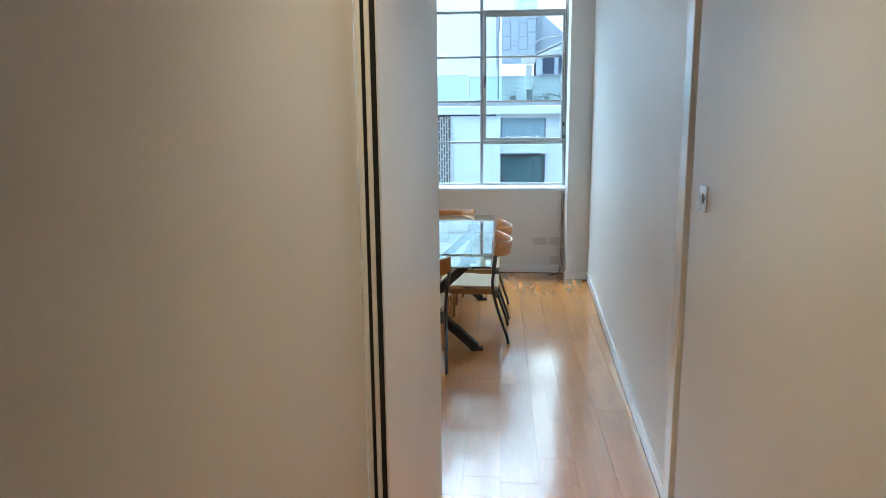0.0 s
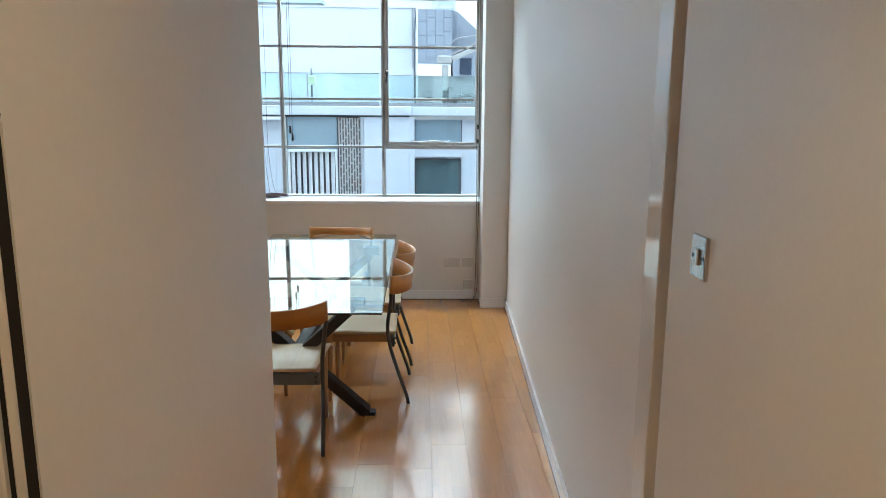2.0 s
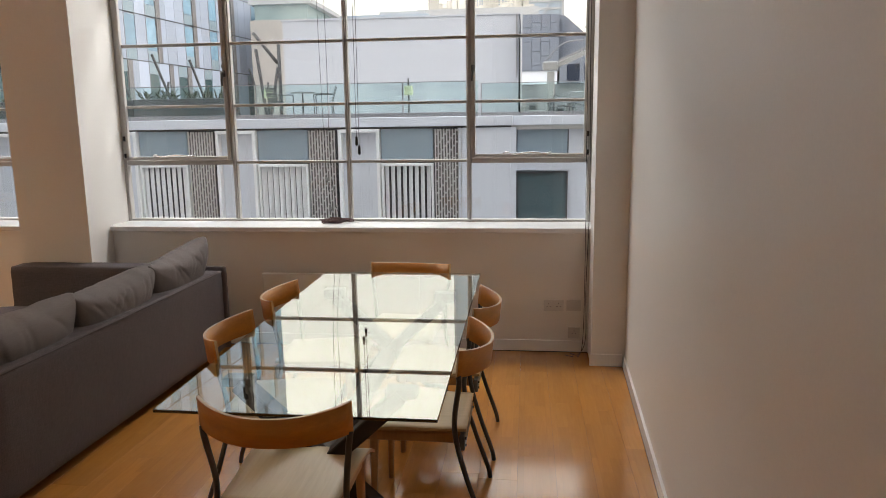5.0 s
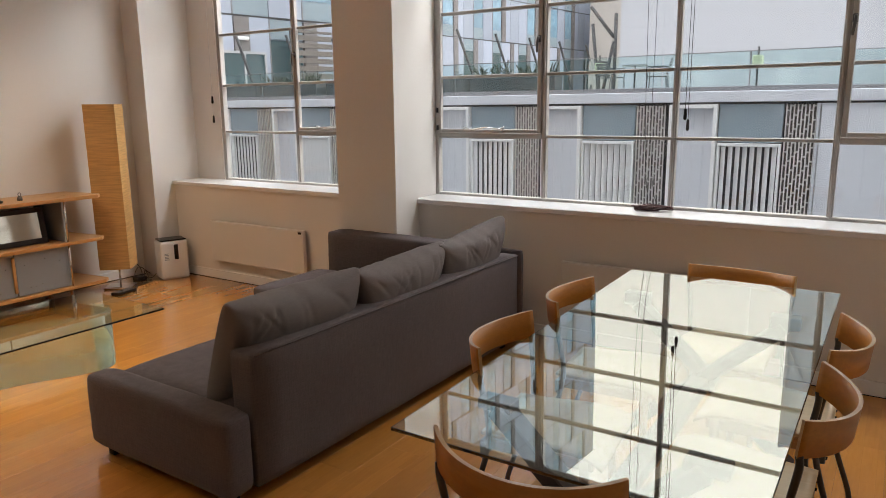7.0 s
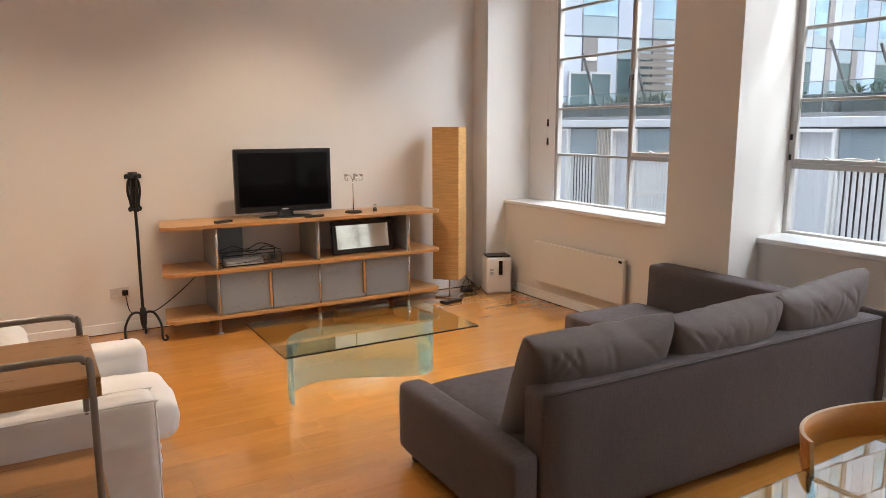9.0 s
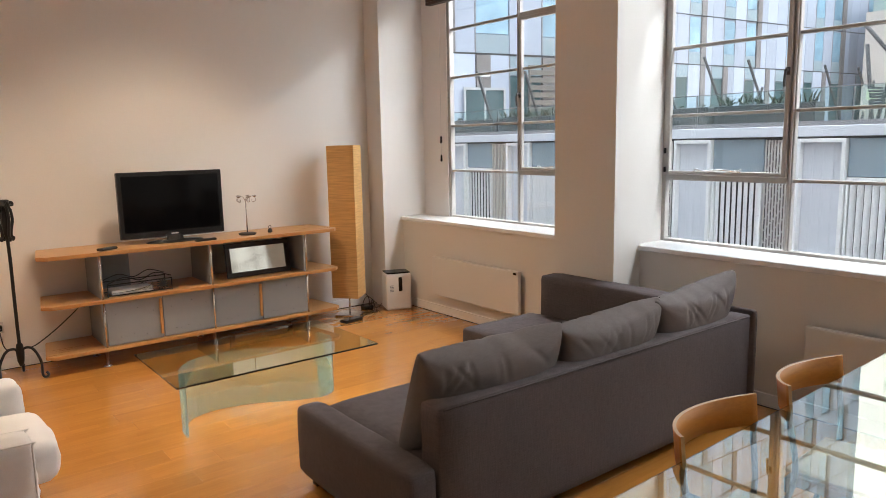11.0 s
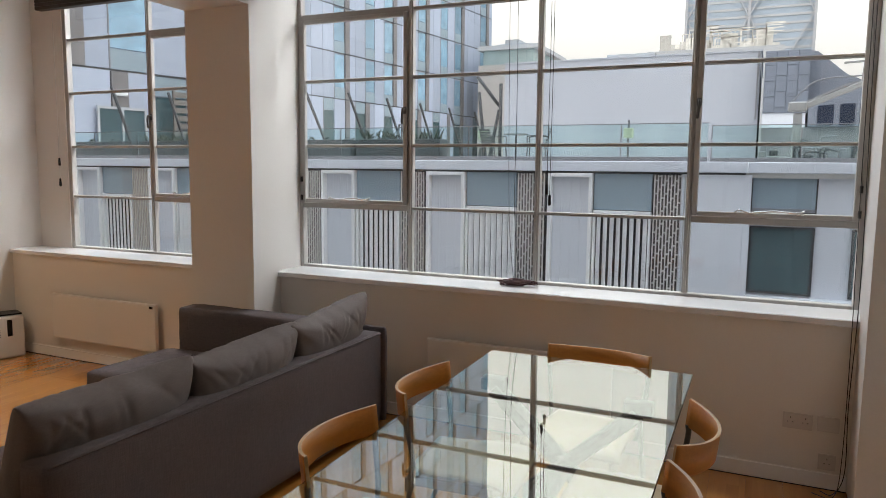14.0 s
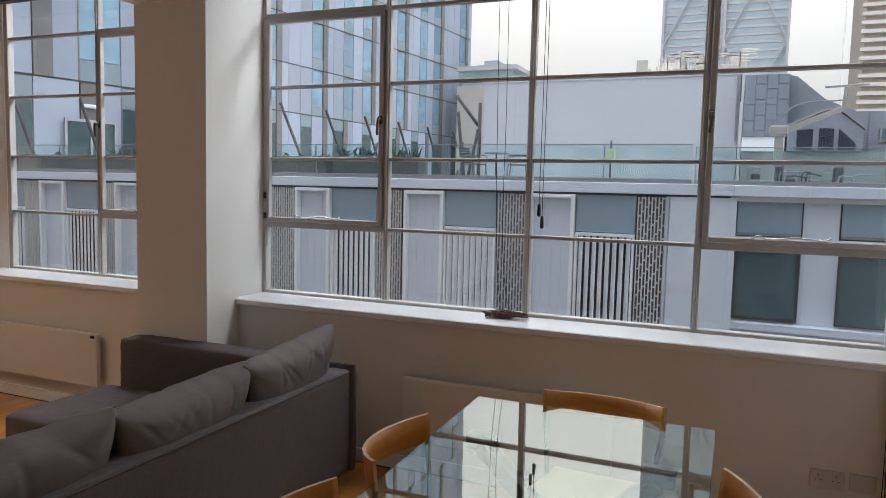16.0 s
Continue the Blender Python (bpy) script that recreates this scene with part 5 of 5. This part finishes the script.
rod(bm, (0, 0, 0.015), (0, 0, 0.21), 0.009)
part("stem", bm, CHROME, lamp, smooth=True)
part("base", boxed(-0.13, 0.13, -0.10, 0.10, 0, 0.02, 0.008, 2), CHROME, lamp, "brushed metal base plate")

# ---- torch-shaped iron lamp ----
torch = thing("iron_floor_lamp", "black wrought-iron floor lamp with three curled feet", "lamp", pose(-6.95, -3.66, 0))
bm = bmesh.new()
tube(bm, [(0, 0, 0.20), (0.004, 0, 0.6), (-0.003, 0.003, 0.9), (0, 0, 1.1)], 0.012, 8, 6)
part("stem", bm, IRON, torch, smooth=True)
for k in range(3):
    a = radians(50 + 120 * k)
    c, s = math.cos(a), math.sin(a)
    bm = bmesh.new()
    tube(bm, [(0.0, 0.0, 0.16), (0.03 * c, 0.03 * s, 0.235), (0.10 * c, 0.10 * s, 0.235), (0.155 * c, 0.155 * s, 0.14), (0.16 * c, 0.16 * s, 0.03), (0.185 * c, 0.185 * s, 0.012), (0.205 * c, 0.205 * s, 0.03), (0.19 * c, 0.19 * s, 0.055)], 0.010, 8, 6)
    part("leg", bm, IRON, torch, smooth=True)
bm = bmesh.new()
lathe(bm, [(0.012, 0.10), (0.024, 0.14), (0.03, 0.22), (0.022, 0.27), (0.012, 0.28)], 12)
part("knuckle", bm, IRON, torch, smooth=True)
bm = bmesh.new()
lathe(bm, [(0.010, 1.08), (0.022, 1.13), (0.027, 1.22), (0.020, 1.29), (0.014, 1.325)], 12)
part("torch_core", bm, IRON, torch, smooth=True)
for k in range(4):
    a = radians(20 + 90 * k)
    c, s = math.cos(a), math.sin(a)
    bm = bmesh.new()
    tube(bm, [(q * c, q * s, z) for q, z in ((0.030, 1.088), (0.040, 1.072), (0.046, 1.088), (0.032, 1.105), (0.036, 1.15), (0.050, 1.22), (0.044, 1.29), (0.030, 1.325), (0.046, 1.352), (0.060, 1.345), (0.056, 1.325))], 0.0105, 6, 6)
    part("strap", bm, IRON, torch, "curled iron strap", True)
bm = bmesh.new()
lathe(bm, [(0.014, 1.322), (0.062, 1.326), (0.064, 1.334), (0.034, 1.338), (0.036, 1.372), (0.030, 1.374), (0.028, 1.345), (0.002, 1.345)], 16)
part("cup", bm, IRON, torch, smooth=True)

# ---- air purifier ----
puri = thing("air_purifier", "white air purifier with a black control strip on the floor", "air purifier", pose(-6.905, -0.20, 0, 0, 0, -20))
part("body", boxed(-0.11, 0.11, -0.135, 0.135, 0, 0.385, 0.03, 3), WHITE, puri)
part("top_grille", boxed(-0.10, 0.10, -0.125, 0.125, 0.385, 0.40, 0.012, 2), BLACK, puri)
part("control_strip", boxed(0.108, 0.113, -0.005, 0.035, 0.20, 0.35, 0.003), BLACK, puri)
for k in range(5):
    part("slot", boxed(0.107, 0.1125, -0.10, -0.06, 0.20 + k * 0.015, 0.207 + k * 0.015), GREY, puri)


# ---- panel heaters ----
def panel_heater(x0, x1):
    h = thing("panel_heater", "flat white electric panel heater on the low wall", "heater", pose((x0 + x1) / 2, 0, 0), "wall heaters")
    w = (x1 - x0) / 2
    part("panel", boxed(-w, w, -0.075, -0.035, 0.20, 0.60, 0.012, 2), WHITE, h)
    part("wall_bracket", boxed(-w * 0.7, w * 0.7, -0.036, 0.0, 0.27, 0.53), GREY, h)
    part("control", boxed(w - 0.06, w - 0.02, -0.079, -0.074, 0.565, 0.585, 0.002), BLACK, h)
    return h


panel_heater(-6.44, -5.20)
panel_heater(-2.74, -1.50)


# ---- sockets and switches ----
def wall_plate(name, label, category, m, w, h, gangs=0, rocker=False, mat=SOCKET):
    """A plate whose front looks along +x before m; gangs: three-pin outlets."""
    p = thing(name, label, category, m)
    part("plate", boxed(-0.002, 0.009, -w / 2, w / 2, -h / 2, h / 2, 0.004, 3), mat, p)
    for g in range(gangs):
        y = (g - (gangs - 1) / 2) * w / max(gangs, 1)
        for dy, dz, a, b in ((0, 0.018, 0.004, 0.009), (-0.012, -0.006, 0.007, 0.004), (0.012, -0.006, 0.007, 0.004)):
            part("pin_hole", boxed(0.0085, 0.0096, y + dy - a / 2, y + dy + a / 2, dz - b / 2, dz + b / 2), BLACK, p)
        part("rocker", boxed(0.009, 0.013, y + 0.014, y + 0.024, 0.012, 0.03, 0.001), mat, p)
    if rocker:
        part("rocker", boxed(0.009, 0.015, -0.009, 0.009, -0.018, 0.018, 0.002), mat, p)
        for s in (-1, 1):
            bm = bmesh.new()
            rod(bm, (0.009, s * w * 0.34, 0), (0.0105, s * w * 0.34, 0), 0.004)
            part("screw", bm, BLACK, p)
    return p


wall_plate("light_switch", "brushed steel light switch on the corridor wall", "light switch", pose(-0.172, -5.115, 1.463, 0, 0, 180), 0.08, 0.096, 0, True, CHROME)
wall_plate("wall_socket", "white double socket on the low wall", "socket", pose(-0.485, 0, 0.362, 0, 0, -90), 0.15, 0.088, 2)
wall_plate("wall_socket", "white blank plate beside a double socket", "socket", pose(-0.335, 0, 0.365, 0, 0, -90), 0.11, 0.085)
wall_plate("wall_socket", "white single socket just above the skirting", "socket", pose(-0.33, 0, 0.152, 0, 0, -90), 0.088, 0.088, 1)
wall_plate("wall_socket", "white double socket by the iron lamp", "socket", pose(-7.3, -3.79, 0.345), 0.15, 0.088, 2)
wall_plate("wall_socket", "white double socket behind the air purifier", "socket", pose(-7.3, -0.42, 0.37), 0.15, 0.088, 2)


def plug(m):
    p = thing("plug", "black mains plug in a wall socket", "plug", m)
    part("body", boxed(0, 0.035, -0.024, 0.024, -0.024, 0.024, 0.009, 2), BLACK, p)
    return p


plug(pose(-7.289, -3.752, 0.345))
plug(pose(-7.289, -0.46, 0.37))


def cable(pts, label, r=0.0045, mat=WIRE, name="cable"):
    bm = bmesh.new()
    tube(bm, pts, r, 6, 8)
    return tagged(part(name, bm, mat, smooth=True), label, "cable")


cable([(-7.26, -3.752, 0.33), (-7.15, -3.73, 0.20), (-6.97, -3.64, 0.235), (-6.95, -3.56, 0.24), (-7.05, -3.40, 0.31), (-7.16, -3.22, 0.42), (-7.22, -3.12, 0.50)], "black lamp cable sagging between the wall socket and shelf")
cable([(-7.26, -0.46, 0.36), (-7.20, -0.45, 0.22), (-7.15, -0.40, 0.10), (-7.08, -0.42, 0.03), (-7.0, -0.38, 0.02), (-6.98, -0.34, 0.06)], "black cable hanging from a socket to the floor")
cable([(-7.05, -0.36, 0.05), (-7.14, -0.42, 0.12), (-7.10, -0.50, 0.05), (-7.02, -0.46, 0.02), (-7.08, -0.40, 0.09), (-7.0, -0.42, 0.03), (-6.9, -0.52, 0.006), (-6.88, -0.72, 0.006)], "tangled black cables on the floor by the lamp")
cable([(-7.0, -0.40, 0.006), (-6.9, -0.46, 0.006), (-6.94, -0.6, 0.006), (-6.84, -0.66, 0.006), (-6.80, -0.84, 0.006)], "black cable lying on the boards by the lamp")
adapter = tagged(part("power_strip", boxed(-7.12, -7.02, -0.52, -0.42, 0, 0.045, 0.01, 2), BLACK), "black power adapter on the floor", "adapter")
loose("router", boxed(-0.05, 0.05, -0.11, 0.11, 0, 0.03, 0.01, 2), BLACK, "flat black router on the floor by the shelf", "router", pose(-6.74, -0.86, 0, 0, 0, 12))

# ---- blinds and cords ----
def blind(x0, x1):
    b = thing("roller_blind", "dark brown slatted blind drawn up at the window head", "blind")
    for k in range(7):
        part("slat", boxed(x0, x1, 0.10, 0.17, 3.085 + k * 0.03, 3.113 + k * 0.03, 0.004), BROWN, b)
    part("head_rail", boxed(x0, x1, 0.09, 0.18, 3.295, 3.329, 0.006), BROWN, b)
    return b


blind(-4.0, -0.24)
blind(-6.69, -4.60)
cable([(-2.305, 0.24, 3.08), (-2.30, 0.25, 2.2), (-2.285, 0.26, 1.4), (-2.25, 0.27, 0.99), (-2.24, 0.27, 0.965)], "thin dark blind cord hanging before the window", 0.0019, name="hanging_cord")
cable([(-2.25, 0.24, 3.08), (-2.245, 0.25, 2.2), (-2.25, 0.26, 1.5), (-2.22, 0.27, 1.1), (-2.17, 0.26, 0.966)], "thin dark blind cord hanging before the window", 0.0019, name="hanging_cord")
for x, z in ((-2.015, 1.535), (-2.035, 1.605)):
    pull = thing("blind_pull", "black blind pull on a thin cord", "blind pull", pose(x, 0.28, z))
    bm = bmesh.new()
    lathe(bm, [(0.006, -0.04), (0.012, -0.03), (0.009, 0.03), (0.004, 0.035)], 10)
    part("toggle", bm, BLACK, pull, smooth=True)
    bm = bmesh.new()
    tube(bm, [(0, 0, 0.03), (0.002, 0, 0.8), (0.0, 0, 3.08 - z)], 0.0022, 5, 4)
    part("cord", bm, WIRE, pull)
for x, z in ((-6.69, 1.76), (-6.69, 1.57)):
    pull = thing("blind_pull", "black blind pull on a thin cord", "blind pull", pose(x, 0.27, z))
    bm = bmesh.new()
    lathe(bm, [(0.006, -0.04), (0.012, -0.03), (0.009, 0.03), (0.004, 0.035)], 10)
    part("toggle", bm, BLACK, pull, smooth=True)
    bm = bmesh.new()
    tube(bm, [(0, 0, 0.03), (0.002, 0, 0.8), (0.0, 0, 3.08 - z)], 0.0018, 5, 4)
    part("cord", bm, PALE, pull)
bm = bmesh.new()
rng = random.Random(2)
for k in range(9):
    q = [(-2.20 + rng.uniform(-0.13, 0.13), 0.20 + rng.uniform(-0.06, 0.06), 0.962 + rng.uniform(0.0, 0.035)) for _ in range(8)]
    tube(bm, q, 0.0032, 5, 6)
tagged(part("cord_bundle", bm, material("dark_red_cord", (0.075, 0.024, 0.022), 0.6, bump=0.0), smooth=True), "tangled dark blind cords lying on the window sill", "cord")
cable([(-0.235, 0.2, 3.08), (-0.24, 0.12, 2.2), (-0.235, 0.02, 1.4), (-0.24, -0.035, 0.96), (-0.25, -0.03, 0.5), (-0.245, -0.035, 0.12), (-0.30, -0.09, 0.01), (-0.36, -0.06, 0.006)], "dark blind cord hanging beside the window to the floor", 0.0024, name="hanging_cord")
cable([(-0.255, 0.2, 3.08), (-0.26, 0.10, 2.0), (-0.262, 0.0, 1.2), (-0.262, -0.036, 0.95), (-0.262, -0.035, 0.2), (-0.3, -0.12, 0.008), (-0.40, -0.10, 0.006), (-0.34, -0.14, 0.006)], "dark blind cord hanging beside the window to the floor", 0.0022, name="hanging_cord")

# ---- white armchair ----
arm = thing("armchair", "armchair in a loose white cotton slipcover", "armchair", pose(-4.5, -4.37, 0))
part("near_arm", soft_box(0.28, 0.47, -0.48, 0.40, 0.0, 0.56, 0.04, cuts=40, puff=0.006, wrinkle=0.007, seed=1), SLIP, arm, smooth=True)
part("far_arm", soft_box(-0.50, -0.28, -0.48, 0.46, 0.0, 0.585, 0.05, cuts=40, puff=0.006, wrinkle=0.007, seed=2), SLIP, arm, smooth=True)
part("backrest", soft_box(-0.275, 0.275, -0.52, -0.26, 0.0, 0.86, 0.07, cuts=14, puff=0.02, wrinkle=0.01, seed=3), SLIP, arm, smooth=True)
part("seat_cushion", soft_box(-0.272, 0.272, -0.255, 0.52, 0.27, 0.46, 0.06, cuts=16, puff=0.03, wrinkle=0.008, seed=4), SLIP, arm, smooth=True)
part("base", soft_box(-0.272, 0.272, -0.255, 0.40, 0.0, 0.265, 0.03, cuts=10, wrinkle=0.006, seed=5), SLIP, arm, smooth=True)
part("back_cushion", soft_box(-0.26, 0.26, -0.25, -0.08, 0.47, 0.80, 0.07, cuts=14, puff=0.03, wrinkle=0.012, seed=6), SLIP, arm, smooth=True)

# stitched seams of the slipcover
for x, zt in ((0.464, 0.556), (0.286, 0.556)):
    bm = bmesh.new()
    tube(bm, [(x, -0.45, zt - 0.004), (x, 0.0, zt - 0.002), (x, 0.375, zt - 0.004), (x, 0.394 if x > 0 else 0.414, zt - 0.03), (x, 0.396 if x > 0 else 0.416, 0.3), (x, 0.396 if x > 0 else 0.416, 0.02)], 0.004, 6, 6)
    part("seam", bm, SLIP, arm, smooth=True)

# ---- serving trolley ----
trolley = thing("serving_trolley", "serving trolley with beech trays and grey tube hoops", "trolley", pose(-3.745, -4.57, 0))
for x in (-0.30, 0.30):
    bm = bmesh.new()
    tube(bm, [(x, 0.33, 0.04), (x, 0.33, 0.5), (x, 0.33, 0.91), (x, 0.315, 0.95), (x, 0.27, 0.967), (x, 0.0, 0.968), (x, -0.24, 0.967), (x, -0.285, 0.95), (x, -0.30, 0.93), (x, -0.30, 0.5), (x, -0.30, 0.04)], 0.0125, 10, 6)
    part("hoop", bm, HOOP, trolley, "grey metal tube hoop", True)
    for y in (-0.30, 0.33):
        bm = bmesh.new()
        rod(bm, (x - 0.012, y, 0.025), (x + 0.012, y, 0.025), 0.025, n=14)
        part("castor", bm, BLACK, trolley, smooth=True)
for z in (0.865, 0.38):
    tray = part("tray", boxed(-0.285, 0.285, -0.36, 0.36, z, z + 0.022, 0.003), SHELF, trolley, "beech tray")
    part("lip", boxed(0.267, 0.285, -0.36, 0.36, z - 0.05, z - 0.0005, 0.003), SHELF, tray)
    part("lip", boxed(-0.285, -0.267, -0.36, 0.36, z - 0.05, z - 0.0005, 0.003), SHELF, tray)

# ---- recessed ceiling lights, assumed out of view ----
CORRIDOR = ((-1.13, -6.08), (-0.78, -6.25))
# no room fittings are visible: these two pairs are added as warm fill
EAST_FILL = ((-2.3, -2.1), (-2.3, -4.2))
WEST_FILL = ((-6.05, -2.5), (-5.7, -4.6))
GLOW = bpy.data.materials.new("lamp_glow")
GLOW.use_nodes = True
GLOW.node_tree.nodes["Principled BSDF"].inputs["Emission Color"].default_value = (1.0, 0.75, 0.45, 1)
GLOW.node_tree.nodes["Principled BSDF"].inputs["Emission Strength"].default_value = 4.0
WARM, WARMER, SOFT_WARM = (1.0, 0.70, 0.42), (1.0, 0.64, 0.33), (1.0, 0.81, 0.60)
for group, watts, spread, soft, color in ((CORRIDOR, CORRIDOR_W, 78, 0.05, WARMER), (EAST_FILL, EAST_FILL_W, 120, 0.12, WARM), (WEST_FILL, WEST_FILL_W, 122, 0.12, SOFT_WARM)):
    for x, y in group:
        spot = thing("ceiling_downlight", "small round ceiling downlight with warm bulb, assumed out of view", "ceiling light", pose(x, y, Z_TOP), "recessed downlights")
        bm = bmesh.new()
        lathe(bm, [(0.036, -0.004), (0.05, -0.006), (0.05, 0.0), (0.036, 0.0)], 20)
        part("ring", bm, CHROME, spot, smooth=True)
        bm = bmesh.new()
        lathe(bm, [(0.001, -0.002), (0.034, -0.002), (0.034, -0.0005), (0.001, -0.0005)], 16)
        part("bulb", bm, GLOW, spot)
        downlight_lamp(x, y, Z_TOP - 0.02, watts, spread, soft, color)

# ---- floor boards ----
def boards(x0, x1, y0, y1, seed):
    """Laminate boards laid along y in staggered rows."""
    w, length = 0.19, 1.29
    rng = random.Random(seed)
    made = {}
    x = x1
    while x > x0 + 0.01:
        xa = max(x - w, x0)
        y = y1 - rng.uniform(0.15, 1.0) * length
        cuts = [y1]
        while y > y0 + 0.1:
            cuts.append(y)
            y -= length
        cuts.append(y0)
        for b, a in zip(cuts, cuts[1:]):
            key = (round(x - xa, 3), round(b - a, 3))
            if key not in made:
                bm = boxed(-key[0] / 2 + 0.0003, key[0] / 2 - 0.0003, -key[1] / 2 + 0.0003, key[1] / 2 - 0.0003, -0.0059, 0.0, 0.0005)
                me = bpy.data.meshes.new("board")
                bm.to_mesh(me)
                bm.free()
                me.materials.append(FLOOR)
                made[key] = me
            ob = new("board", made[key])
            ob.parent = floor
            ob.location = ((x + xa) / 2, (a + b) / 2, 0)
        x -= w


boards(-7.3, 0.03, -4.734, 0.0, 1)
boards(-7.3, -1.465, -6.08, -4.734, 2)
boards(-1.345, -0.172, -9.3, -4.734, 3)
